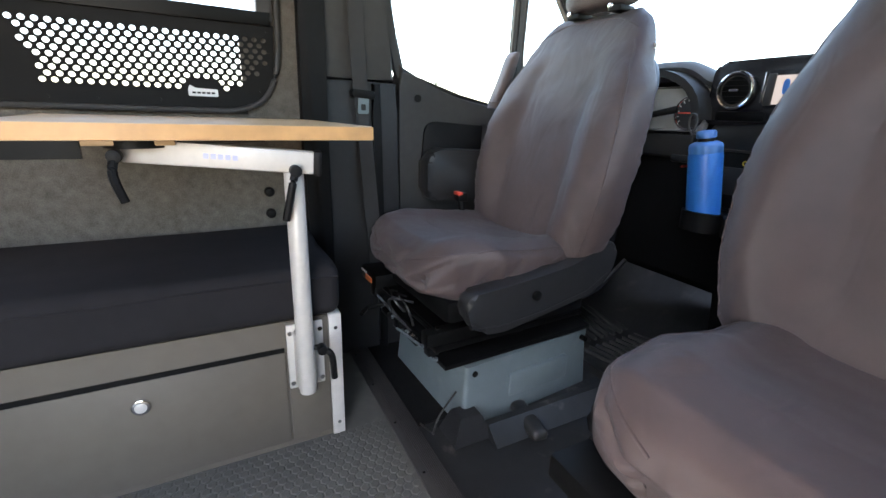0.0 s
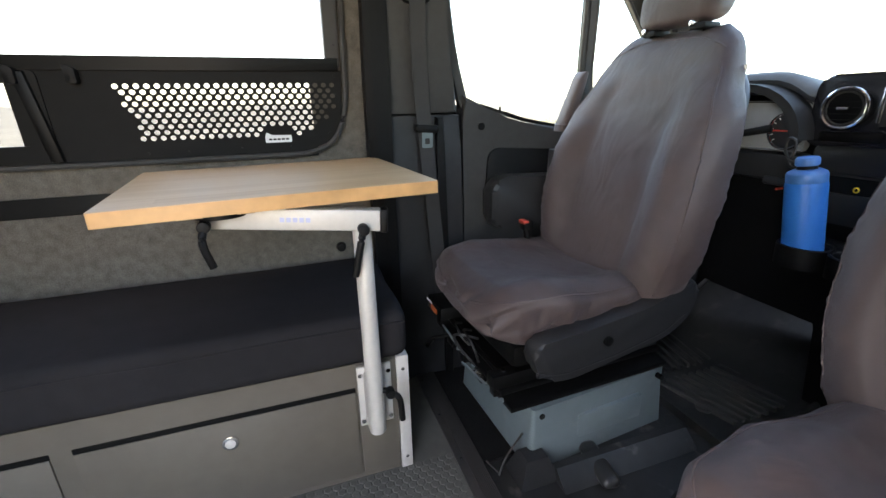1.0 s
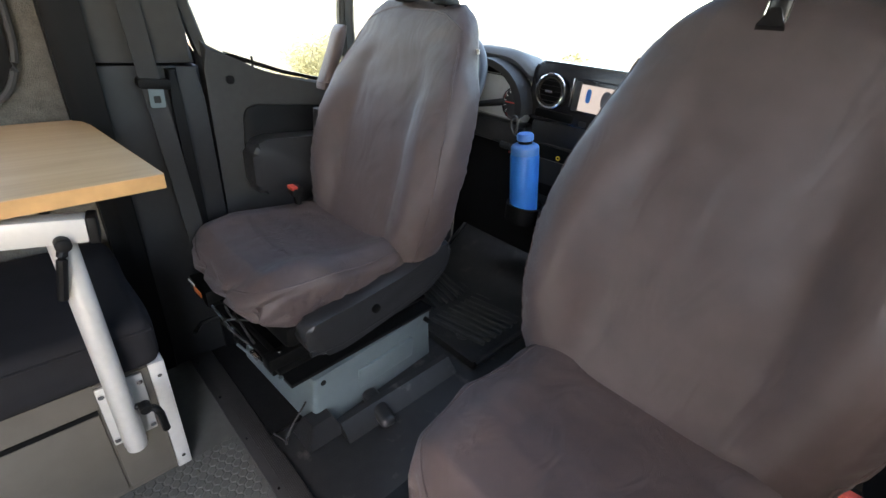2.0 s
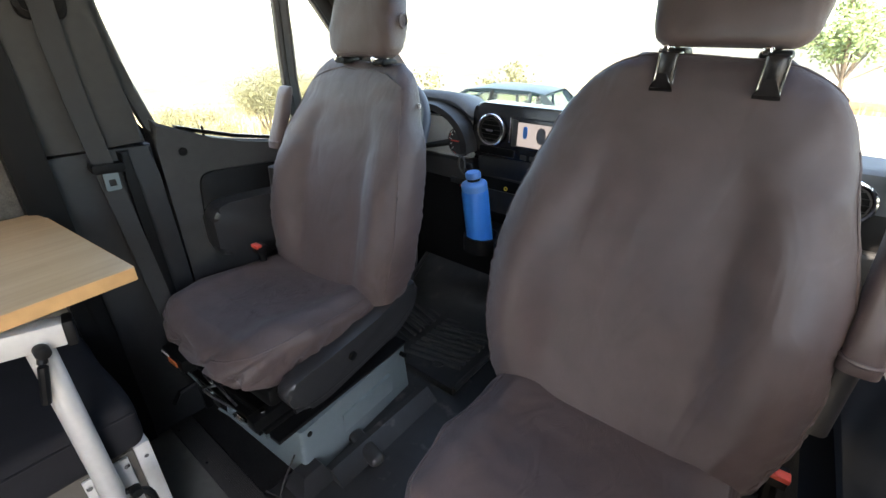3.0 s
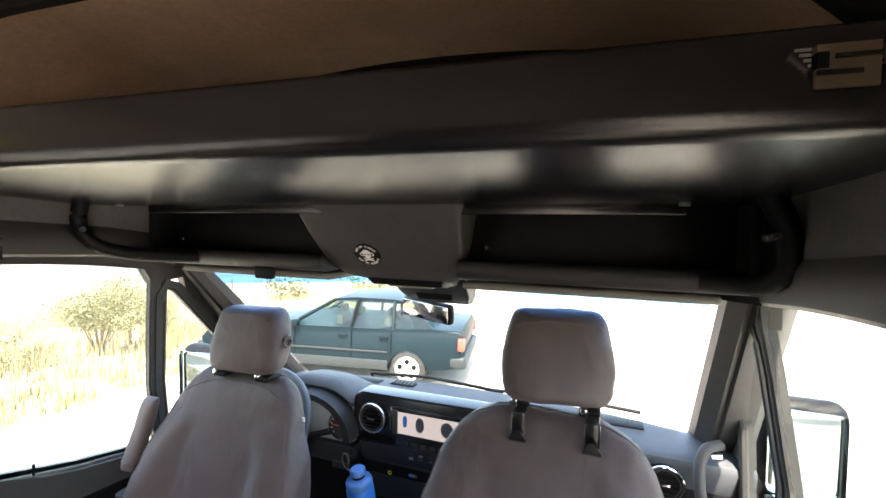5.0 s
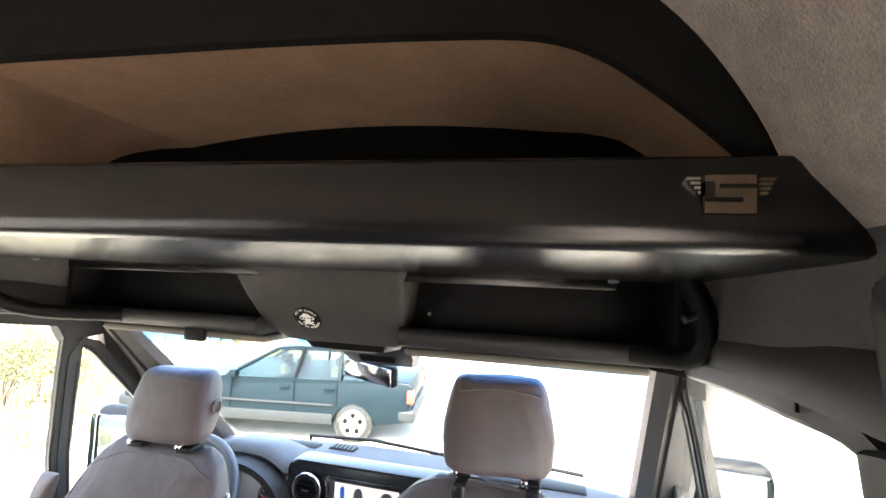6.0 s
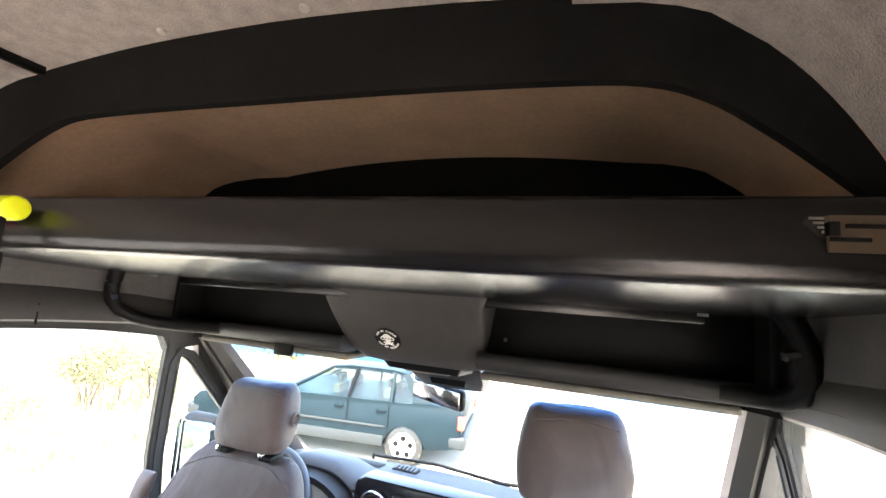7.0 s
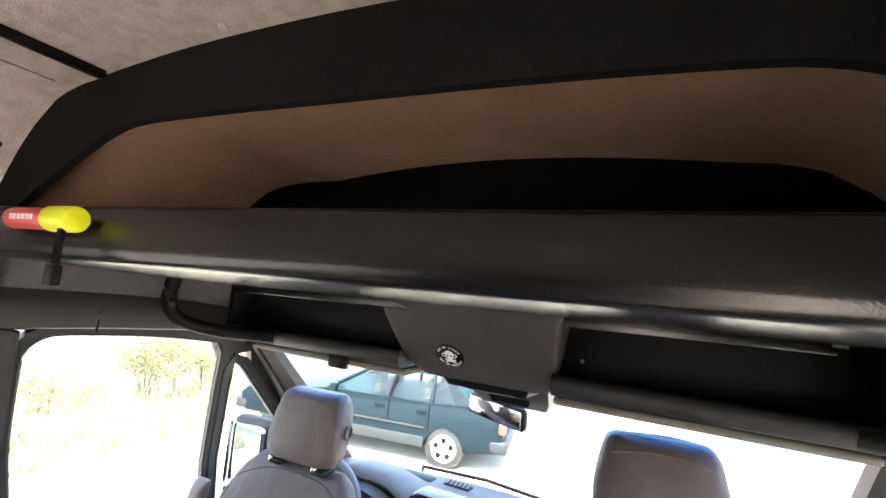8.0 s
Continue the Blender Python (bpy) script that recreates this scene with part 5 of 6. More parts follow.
# ---- folding table on its swivel mount ----
TABLE_Z = 0.832
M_WOODEDGE = material("wood_edge", (0.50, 0.27, 0.11), 0.5, var=0.2, scale=30)
table = thing("folding_table", "pale oiled wood table board on a swivel mount", "table", (-0.646, -0.262, 0), 5.2)
part("tabletop", box(-0.25, 0.25, -0.318, 0.318, TABLE_Z - 0.03, TABLE_Z, 0.004, 2), M_WOOD, table)
part("edge_band", framed(round_poly([(-0.251, -0.319), (0.251, -0.319), (0.251, 0.319), (-0.251, 0.319)], 0.006, 2), round_poly([(-0.247, -0.315), (0.247, -0.315), (0.247, 0.315), (-0.247, 0.315)], 0.006, 2), xy, TABLE_Z - 0.029, TABLE_Z - 0.002), M_WOODEDGE, table, "orange-toned solid wood edge")
part("batten", box(0.10, 0.20, -0.20, -0.06, TABLE_Z - 0.042, TABLE_Z - 0.0295, 0.002), M_WOOD, table)
part("mount_plate", box(0.02, 0.20, -0.058, 0.10, TABLE_Z - 0.036, TABLE_Z - 0.029, 0.002), M_BLACK, table)
mount = thing("table_mount", "silver aluminium swivel table leg clamped to the bench", "table mount")
MX, MY = -0.436, -0.097
part("leg", cyl((MX, MY, 0.195), (MX, MY, 0.74), 0.0205, seg=24, bev=0.002), M_ALU, mount)
br = part("bracket", box(-0.486, -0.478, -0.134, -0.046, 0.182, 0.36, 0.003), M_ALU, mount)
part("clamp_channel", box(-0.478, MX + 0.004, MY - 0.022, MY + 0.022, 0.20, 0.35, 0.006), M_ALU, mount)
for y in (-0.126, -0.054):
    for z in (0.20, 0.34):
        part("bolt", cyl((-0.479, y, z), (-0.473, y, z), 0.006, seg=10), M_CHROME, br)


def lever(a, b, c, parent):
    k = part("clamp_lever", tube(smooth_line([a, b, c], 6), 0.008, 8), M_BLACK, parent, "black plastic clamp lever")
    part("lever_hub", cyl(Vector(a) - Vector((0.012, 0, 0)), Vector(a) + Vector((0.012, 0, 0)), 0.012, seg=14, bev=0.002), M_BLACK, k)


lever((MX + 0.02, MY + 0.035, 0.315), (MX + 0.03, MY + 0.055, 0.30), (MX + 0.03, MY + 0.06, 0.235), mount)
part("lever_bolt", cyl((MX, MY, 0.315), (MX + 0.01, MY + 0.04, 0.315), 0.007, seg=8), M_BLACK, mount)
armang = math.degrees(math.atan2(-0.395 + 0.085, -0.445 + 0.385))
arm_ob = part("arm", box(-0.03, 0.315, -0.018, 0.018, -0.022, 0.024, 0.004), M_ALU, mount, "aluminium swing arm")
arm_ob.matrix_basis = pose(MX + 0.005, MY + 0.012, 0.757, 0, -4, armang)
part("arm_end_cap", box(-0.045, -0.029, -0.020, 0.020, -0.025, 0.026, 0.004), M_BLACK, arm_ob)
for i in range(5):
    part("print_bar", box(0.115 + i * 0.013, 0.124 + i * 0.013, 0.0175, 0.0186, -0.004, 0.006), material("blue_print", (0.36, 0.38, 0.55), 0.5) if i == 0 else bpy.data.materials["blue_print"], arm_ob)
lever((MX + 0.03, MY - 0.0, 0.742), (MX + 0.038, MY - 0.01, 0.71), (MX + 0.03, MY - 0.025, 0.64), mount)
lever((-0.44, -0.40, 0.772), (-0.425, -0.405, 0.74), (-0.43, -0.395, 0.69), mount)
part("pivot_plate", cyl((-0.475, -0.37, 0.785), (-0.475, -0.37, 0.803), 0.05, seg=24), M_BLACK, mount)

# ---- floor pieces near the seats ----
foot = tagged(part("seat_foot_cover", loft([[(-0.345 + k * u, 0.312 + k * v, z) for u, v in ((-1, -1.2), (1, -1.2), (1, 1.2), (-1, 1.2))] for z, k in ((-0.006, 0.049), (0.004, 0.047), (0.06, 0.030), (0.066, 0.026))]), M_DASH), "black plastic wedge-shaped foot cover by the pedestal", "cover")
bump = tagged(part("floor_bump", box(-0.375, -0.215, 0.470, 0.525, -0.007, 0.030, 0.018, 3), M_RUBBER), "raised oblong bump of the rubber cab floor", "floor bump")
bump.matrix_basis = Matrix.Translation((-0.295, 0.50, 0)) @ pose(0, 0, 0, 0, 0, -9) @ Matrix.Translation((0.295, -0.50, 0))
wire = tagged(part("loose_wire", tube(smooth_line([(-0.42, 0.205, 0.004), (-0.37, 0.22, 0.006), (-0.345, 0.21, 0.03), (-0.34, 0.225, 0.085), (-0.37, 0.29, 0.12)], 6), 0.003, 6), M_GREYPL), "thin grey wire lying beside the foot cover", "wire")
step_b = tagged(part("tunnel_ridge", loft([[(x, y, z) for x, z in ((-0.335, -0.006), (-0.325, 0.032), (-0.30, 0.036), (-0.27, 0.012), (-0.25, -0.006))] for y in (0.36, 0.5, 0.65, 0.82)]), M_RUBBER), "moulded ridge of the rubber floor beside the pedestal", "floor ridge")


# ---- dashboard ----
dash = tagged(new("dashboard"), "dark grey moulded dashboard with glossy black centre stack", "dashboard", kind="structure")


def dash_top(x):
    """Rear edge of the dash top: height by x; it rises over the instrument cluster."""
    return 0.985 + 0.075 * math.exp(-((x + 0.56) / 0.17) ** 4)


rows = []
for i in range(61):
    x = -0.94 + 1.83 * i / 60
    zt = dash_top(x)
    edge = screen_point(max(-1, min(1, (x - CX) / 0.754)), 0.86)[1] - 0.004
    rows.append([(x, 1.30, 0.30), (x, 1.26, 0.55), (x, 1.235, 0.72), (x, 1.225, 0.80), (x, 1.235, zt - 0.10), (x, 1.20 if zt < 1.0 else 1.16, zt - 0.02), (x, 1.205 if zt < 1.0 else 1.17, zt - 0.004), (x, 1.225 if zt < 1.0 else 1.20, zt + 0.004), (x, 1.32, zt - 0.005 + (0.0 if zt < 1 else -0.01)), (x, 1.385, 0.990), (x, edge, 0.984), (x, edge, 0.30)])
part("dash_body", loft([r[:5] + r[11:] for r in rows]), M_BLACK, dash, angle=50)
part("dash_skin", loft([r[4:11] for r in rows]), M_DASHTOP, dash, "blue-grey soft dashboard top", angle=50)
M_GLOSS = material("gloss_black", (0.008, 0.008, 0.009), 0.26, var=0.1, scale=20, spots=0.03)
stack = part("centre_stack", prism(round_poly([(-0.375, 1.02), (-0.355, 1.045), (0.24, 1.05), (0.25, 0.90), (0.22, 0.885), (-0.36, 0.86), (-0.38, 0.88)], 0.025, 5), xz, 1.165, 1.24, bev=0.01), M_GLOSS, dash, "glossy black centre stack surround")
part("stack_mid", prism(round_poly([(-0.36, 0.86), (0.22, 0.885), (0.22, 0.80), (-0.35, 0.79)], 0.015, 4), xz, 1.18, 1.25, bev=0.006), M_TRIM, dash)
part("silver_strip", box(-0.2245, -0.2205, 1.158, 1.167, 0.925, 1.008, 0.001), M_CHROME, stack)
part("stack_low", prism(round_poly([(-0.355, 0.785), (0.22, 0.795), (0.18, 0.55), (-0.34, 0.55)], 0.02, 4), xz, 1.195, 1.26, bev=0.008), M_BLACK, dash)
part("stack_base", loft([[(x0, y0, z), (x1, y0, z), (x1, 1.5, z), (x0, 1.5, z)] for z, x0, x1, y0 in ((-0.01, -0.26, 0.20, 1.28), (0.3, -0.28, 0.2, 1.26), (0.56, -0.34, 0.19, 1.215))]), M_BLACK, dash)
part("open_tray", box(-0.345, -0.20, 1.158, 1.20, 0.872, 0.903, 0.01), M_DARK, stack)
part("switch_row", box(-0.19, 0.21, 1.168, 1.20, 0.868, 0.895, 0.004), M_BLACK, stack)
for i in range(6):
    part("switch", box(-0.18 + i * 0.035, -0.155 + i * 0.035, 1.163, 1.175, 0.873, 0.890, 0.003), M_GREYPL, stack)
part("chrome_toggle", box(-0.04, 0.01, 1.158, 1.172, 0.868, 0.88, 0.005), M_CHROME, stack)
part("chrome_toggle", box(-0.165, -0.125, 1.186, 1.20, 0.748, 0.762, 0.005), M_CHROME, dash)
for i, x in enumerate((-0.155, -0.118, -0.081)):
    for z in (0.836, 0.822):
        part("small_switch", box(x, x + 0.014, 1.174, 1.182, z, z + 0.006, 0.001), M_FACIA if (i + int(z * 1000)) % 3 == 0 else M_GREYPL, dash)
part("lower_lip", box(-0.345, 0.205, 1.185, 1.20, 0.782, 0.790, 0.003), M_GREYPL, dash)
part("lower_lid", prism(round_poly([(-0.33, 0.735), (-0.02, 0.738), (-0.02, 0.655), (-0.32, 0.65)], 0.012, 4), xz, 1.188, 1.21, bev=0.005), M_TRIM, dash)
part("lower_lid", prism(round_poly([(0.0, 0.738), (0.20, 0.74), (0.19, 0.655), (0.0, 0.655)], 0.012, 4), xz, 1.188, 1.21, bev=0.005), M_TRIM, dash)
part("column_shroud_strip", box(-0.47, -0.36, 1.16, 1.20, 0.735, 0.760, 0.006), M_TRIM, dash)
part("glow_ring", ring_torus((-0.235, 1.184, 0.752), (0, 1, 0), 0.006, 0.002, 12, 5), material("amber", (0.8, 0.55, 0.05), 0.4), dash)
part("red_dot", cyl((-0.44, 1.19, 0.72), (-0.44, 1.235, 0.72), 0.004, seg=8), M_RED, dash)


def round_vent(c):
    v = thing("air_vent", "round black air vent with a chrome ring in the dashboard", "air vent", c, group="air vents")
    part("chrome_ring", ring_torus((0, -0.012, 0), (0, 1, 0), 0.050, 0.005, 36, 8), M_CHROME, v)
    part("barrel", cyl((0, 0.02, 0), (0, -0.008, 0), 0.049, seg=32), M_DARK, v)
    for i in range(-2, 3):
        h = math.sqrt(max(0.0, 0.042 ** 2 - (i * 0.015) ** 2))
        part("slat", box(-h, h, -0.014, -0.005, i * 0.015 - 0.0015, i * 0.015 + 0.0015), M_BLACK, v)
    part("inner_ring", ring_torus((0, -0.012, 0), (0, 1, 0), 0.041, 0.0025, 32, 6), M_GREYPL, v)
    part("thumb_tab", box(-0.014, 0.014, -0.022, -0.01, -0.004, 0.004, 0.002), M_CHROME, v)
    return v


v1 = round_vent((-0.291, 1.158, 0.960))
copy_thing(v1, pose(0.16, 1.158, 0.965))
copy_thing(v1, pose(0.66, 1.19, 0.915))
copy_thing(v1, pose(-0.80, 1.20, 0.90))

screen = thing("infotainment_screen", "lit infotainment display in the centre stack", "screen", (-0.09, 1.158, 0.963))
part("bezel", box(-0.125, 0.135, -0.003, 0.012, -0.052, 0.048, 0.004), M_GLOSS, screen)
em = bpy.data.materials.new("display_lit")
em.use_nodes = True
eb = em.node_tree.nodes["Principled BSDF"]
eb.inputs["Base Color"].default_value = (0.14, 0.13, 0.13, 1)
eb.inputs["Emission Color"].default_value, eb.inputs["Emission Strength"].default_value = (0.80, 0.74, 0.76, 1), 0.035
part("display", box(-0.100, 0.125, -0.0055, -0.002, -0.042, 0.034), em, screen)
part("side_bezel", box(-0.122, -0.101, -0.0052, -0.002, -0.046, 0.040, 0.001), M_GREYPL, screen)
M_ICON = material("display_icon", (0.10, 0.10, 0.11), 0.3)
for x, w in ((-0.015, 0.016), (0.085, 0.022)):
    part("icon", loft([super_ring(x, 0.0, w, 0.026, 18, d, lambda u, v, k: (u, k, v), 2.2) for d in (-0.0062, -0.0056)]), M_ICON, screen)
part("icon", loft([super_ring(-0.072, 0.004, 0.008, 0.02, 16, d, lambda u, v, k: (u, k, v), 3) for d in (-0.0062, -0.0056)]), M_BLUE, screen)

cluster = thing("instrument_cluster", "instrument cluster with two round dials under a hood", "instrument cluster", (-0.575, 1.225, 0.905))
part("binnacle", box(-0.165, 0.165, -0.045, 0.03, -0.075, 0.095, 0.03, 3), M_DARK, cluster)
M_DIAL = material("dial_face", (0.02, 0.02, 0.022), 0.4)
part("facia", box(-0.155, 0.195, -0.050, -0.03, -0.070, 0.075, 0.02), M_FACIA, cluster)
for x in (-0.075, 0.138):
    dial = part("dial", cyl((x, -0.054, -0.01), (x, -0.048, -0.01), 0.05, seg=32), M_DIAL, cluster)
    part("dial_ring", ring_torus((x, -0.054, -0.01), (0, 1, 0), 0.052, 0.004, 32, 6), M_CHROME, dial)
    part("needle", box(x - 0.04, x + 0.004, -0.057, -0.054, -0.012, -0.008), M_RED, dial)
    for k in range(12):
        a = math.radians(-40 + k * 260 / 11)
        b = part("tick", box(-0.001, 0.001, -0.056, -0.053, 0.038, 0.045), M_WHITE, dial)
        b.matrix_basis = Matrix.Translation((x, 0, -0.01)) @ pose(0, 0, 0, 0, math.degrees(a) - 90, 0)
part("column_panel", box(-0.17, 0.20, -0.06, 0.03, -0.16, -0.075, 0.02), M_DASH, cluster)
part("key_socket", ring_torus((0.19, -0.066, -0.095), (0, 1, 0), 0.016, 0.004, 20, 6), M_GREYPL, cluster)
part("stalk_lever", cyl((0.02, -0.16, -0.03), (0.14, -0.12, 0.0), 0.009, 0.012, seg=10, bev=0.003), M_BLACK, cluster)
part("hood", loft([[(0.03 + 0.19 * math.cos(a) * k, y, -0.03 + 0.155 * math.sin(a) * k) for k in (1.0, 0.86) for a in [math.pi * j / 14 for j in (range(15) if k == 1.0 else range(14, -1, -1))]] for y in (-0.125, -0.10, -0.04, 0.03)]), M_DASH, cluster)

wheel = thing("steering_wheel", "black leather steering wheel behind the driver seat", "steering wheel")
wheel.matrix_basis = pose(-0.675, 1.02, 0.925, -28, 0, 0)
part("rim", ring_torus((0, 0, 0), (0, 1, 0), 0.188, 0.0165, 48, 12), material("wheel_leather", (0.05, 0.055, 0.065), 0.4, var=0.1, scale=40, bump=0.2, bump_scale=800), wheel)
part("hub", cyl((0, 0.06, 0), (0, 0.0, 0), 0.075, 0.065, seg=24, bev=0.01), M_BLACK, wheel)
for a in (0, 180, 270):
    c, s = math.cos(radians(a)), math.sin(radians(a))
    part("spoke", tube([(0.05 * c, 0.02, 0.05 * s), (0.12 * c, 0.012, 0.12 * s), (0.185 * c, 0.0, 0.185 * s)], 0.018, 8, flat=0.5), M_BLACK, wheel)
part("column", cyl((0, 0.06, 0), (0, 0.24, 0.0), 0.05, 0.06, seg=20), M_BLACK, wheel)

part("dash_grille", box(-0.36, -0.25, 1.41, 1.46, 0.980, 0.992, 0.004), M_BLACK, dash)
for i in range(6):
    part("grille_slat", box(-0.35 + i * 0.017, -0.342 + i * 0.017, 1.413, 1.457, 0.990, 0.996), M_DASH, dash)
part("dash_tray", box(-0.62, -0.40, 1.385, 1.445, 0.975, 0.993, 0.008), M_BLACK, dash)
part("dash_tray", box(0.25, 0.62, 1.36, 1.43, 0.975, 0.993, 0.008), M_BLACK, dash)
part("glove_box", box(0.27, 0.80, 1.205, 1.24, 0.62, 0.80, 0.02), M_DASH, dash)

# ---- cup holder and bottle ----
holder = thing("cup_holder", "black plastic pull-out double cup holder", "cup holder")
for cx in (-0.272, -0.145):
    part("cup_ring", loft([super_ring(cx, 1.075, r, r, 28, z, xy, 2.2) for z, r in ((0.555, 0.050), (0.555, 0.060), (0.612, 0.062), (0.614, 0.058), (0.585, 0.052), (0.575, 0.0515))], caps=False), M_BLACK, holder)
    part("cup_floor", cyl((cx, 1.075, 0.555), (cx, 1.075, 0.575), 0.052, seg=24), M_BLACK, holder)
holder.matrix_basis = pose(0.024, -0.016, 0)
part("tray", box(-0.325, -0.095, 1.12, 1.25, 0.555, 0.608, 0.012), M_BLACK, holder)
part("chrome_rim", ring_torus((-0.145, 1.075, 0.612), (0, 0, 1), 0.056, 0.002, 28, 5), M_GREYPL, holder)

bottle = thing("water_bottle", "blue powder-coated steel water bottle with flip cap", "bottle")
bottle.matrix_basis = pose(-0.244, 1.050, 0.577, 6, -6, 0)


def lathe(profile, seg=32, bm=None):
    return loft([[(r * math.cos(a), r * math.sin(a), z) for a in [2 * math.pi * j / seg for j in range(seg)]] for r, z in profile], bm)


part("flask", lathe([(0.040, 0.0), (0.0445, 0.004), (0.0455, 0.012), (0.0455, 0.198), (0.0445, 0.206), (0.0425, 0.210)]), M_BLUE, bottle)
M_CAPB = material("blue_cap", (0.05, 0.17, 0.42), 0.45, var=0.06)
part("collar", lathe([(0.0430, 0.207), (0.0440, 0.209), (0.0440, 0.228), (0.041, 0.234), (0.030, 0.240), (0.024, 0.241)]), M_CAPB, bottle)
part("neck", lathe([(0.022, 0.240), (0.022, 0.252)]), M_DARK, bottle)
part("lid", lathe([(0.024, 0.250), (0.026, 0.252), (0.026, 0.266), (0.022, 0.271), (0.0, 0.272)][:-1] + [(0.008, 0.272)]), M_CAPB, bottle)
part("carry_loop", tube(smooth_line([(-0.020, 0, 0.258), (-0.040, -0.002, 0.262), (-0.052, -0.004, 0.285), (-0.050, -0.004, 0.310), (-0.040, -0.004, 0.320), (-0.028, -0.004, 0.312), (-0.030, -0.004, 0.285), (-0.040, -0.002, 0.268)], 5), 0.0035, 8), M_GREYPL, bottle, "dark carry loop standing up")

# ---- footwell mats, pedals ----
def foot_mat(x0, x1):
    mat = thing("floor_mat", "black ribbed rubber floor mat, dusty, in the footwell", "floor mat", group="floor mats")
    prof = [(0.875, 0.0), (0.875, 0.030), (0.90, 0.022), (1.18, 0.016), (1.36, 0.07), (1.52, 0.20), (1.52, 0.17), (1.36, 0.045), (1.20, 0.0)]
    part("sheet", loft([[(x, y, z - 0.004) for y, z in prof] for x in (x0, (x0 + x1) / 2, x1)]), M_MAT, mat)
    xm = (x0 + x1) / 2
    for i in range(9):
        y = 0.95 + i * 0.036
        for q in (-1, 1):
            w = (x1 - x0) / 2 - 0.05
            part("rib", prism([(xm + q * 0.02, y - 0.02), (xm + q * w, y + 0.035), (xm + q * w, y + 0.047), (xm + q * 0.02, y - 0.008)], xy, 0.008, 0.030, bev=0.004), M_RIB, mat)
    for s in (x0, x1):
        part("edge", tube([(s, 0.88, 0.02), (s, 1.18, 0.02), (s, 1.36, 0.075), (s, 1.52, 0.2)], 0.012, 8), M_MAT, mat)
    part("fixing_ring", ring_torus((x1 - 0.14, 0.965, 0.021), (0, 0, 1), 0.022, 0.004, 20, 6), M_MAT, mat)
    return mat


foot_mat(-0.86, -0.22)
foot_mat(0.20, 0.80)
pedal = thing("accelerator_pedal", "black pedal with perforated metal pad in the footwell", "pedal")
pad = part("pad", box(-0.07, 0.07, -0.006, 0.006, -0.035, 0.035, 0.004), M_DARK, pedal)
pedal.matrix_basis = pose(-0.585, 1.35, 0.325, -35, 0, 12)
for i in range(8):
    for j in range(4):
        part("stud", cyl((-0.056 + i * 0.016, -0.005, -0.024 + j * 0.016), (-0.056 + i * 0.016, -0.009, -0.024 + j * 0.016), 0.004, seg=6), M_CHROME, pad)
part("pedal_arm", tube([(0, 0.0, 0.0), (0, 0.10, 0.03), (0, 0.20, 0.12)], 0.012, 8), M_DARK, pedal)


# ---- outside ----
GZ = -0.90


def ground_height(x, y):
    """Flat yard that falls away to the left and climbs to low hills far off."""
    d = math.hypot(x, y)
    left = max(0.0, -x - 9 + 0.15 * y)
    h = -0.10 * left if left < 60 else -6 - 0.0 * left
    h += 0.06 * noise.noise(Vector((x * 0.25, y * 0.25, 0))) + (0.015 * noise.noise(Vector((x * 1.5, y * 1.5, 3))) if d < 30 else 0)
    if d > 70:
        k = min(1, (d - 70) / 180)
        h += k * (6 + 9 * noise.noise(Vector((x * 0.009, y * 0.009, 5))) + 3 * noise.noise(Vector((x * 0.03, y * 0.03, 8))))
    return GZ + (h if d > 3.2 else min(h, 0) * 0.2)


rings = []
radii = [0.5, 1.5, 2.5, 3.5, 5, 6.5, 8, 10, 12, 15, 18, 22, 27, 33, 40, 50, 62, 78, 95, 120, 150, 190, 240, 320, 450, 700, 1200, 2500]
for r in radii:
    rings.append([(r * math.cos(a), r * math.sin(a), ground_height(r * math.cos(a), r * math.sin(a))) for a in [2 * math.pi * j / 144 for j in range(144)]])
M_GROUND = material("pale_dust_gravel", (0.36, 0.32, 0.26), 0.95, var=0.3, scale=3, bump=0.5, bump_scale=60)
ground = structure("ground", loft([[(0.01 * math.cos(2 * math.pi * j / 144), 0.01 * math.sin(2 * math.pi * j / 144), GZ) for j in range(144)]] + rings, caps=False), M_GROUND, "pale dusty gravel yard and dry hills", "ground")

M_HILL = material("dry_hillside", (0.085, 0.078, 0.06), 0.95, var=0.6, scale=0.9)
ground.data.materials.append(M_HILL)
for f in ground.data.polygons:
    if math.hypot(f.center.x, f.center.y) > 38 or f.center.x < -17:
        f.material_index = 1

M_GRASS = material("dry_grass", (0.36, 0.29, 0.155), 0.9, var=0.4, scale=2)
M_GRASS2 = material("green_grass", (0.22, 0.22, 0.10), 0.9, var=0.4, scale=2)


def grass(name, count, area, height, mat, label, seed):
    rnd = random.Random(seed)
    vs, fs = [], []
    while len(fs) < count:
        x, y = area(rnd)
        z = ground_height(x, y)
        for k in range(5):
            a, h = rnd.uniform(0, 6.28), height * rnd.uniform(0.5, 1.2)
            bx, by = x + rnd.uniform(-0.12, 0.12), y + rnd.uniform(-0.12, 0.12)
            w, l = 0.012, rnd.uniform(0.05, 0.25) * h
            n = len(vs)
            vs += [(bx - w * math.sin(a), by + w * math.cos(a), z - 0.02), (bx + w * math.sin(a), by - w * math.cos(a), z - 0.02), (bx + l * math.cos(a), by + l * math.sin(a), z + h)]
            fs.append((n, n + 1, n + 2))
    me = bpy.data.meshes.new(name)
    me.from_pydata(vs, [], fs)
    me.materials.append(mat)
    return tagged(new(name, me), label, "grass", kind="stuff")


def left_field(r):
    d = r.uniform(0, 1) ** 1.4
    return -7.4 - 16 * d + r.uniform(-0.6, 0.6), r.uniform(-6, 16) + 3 * d


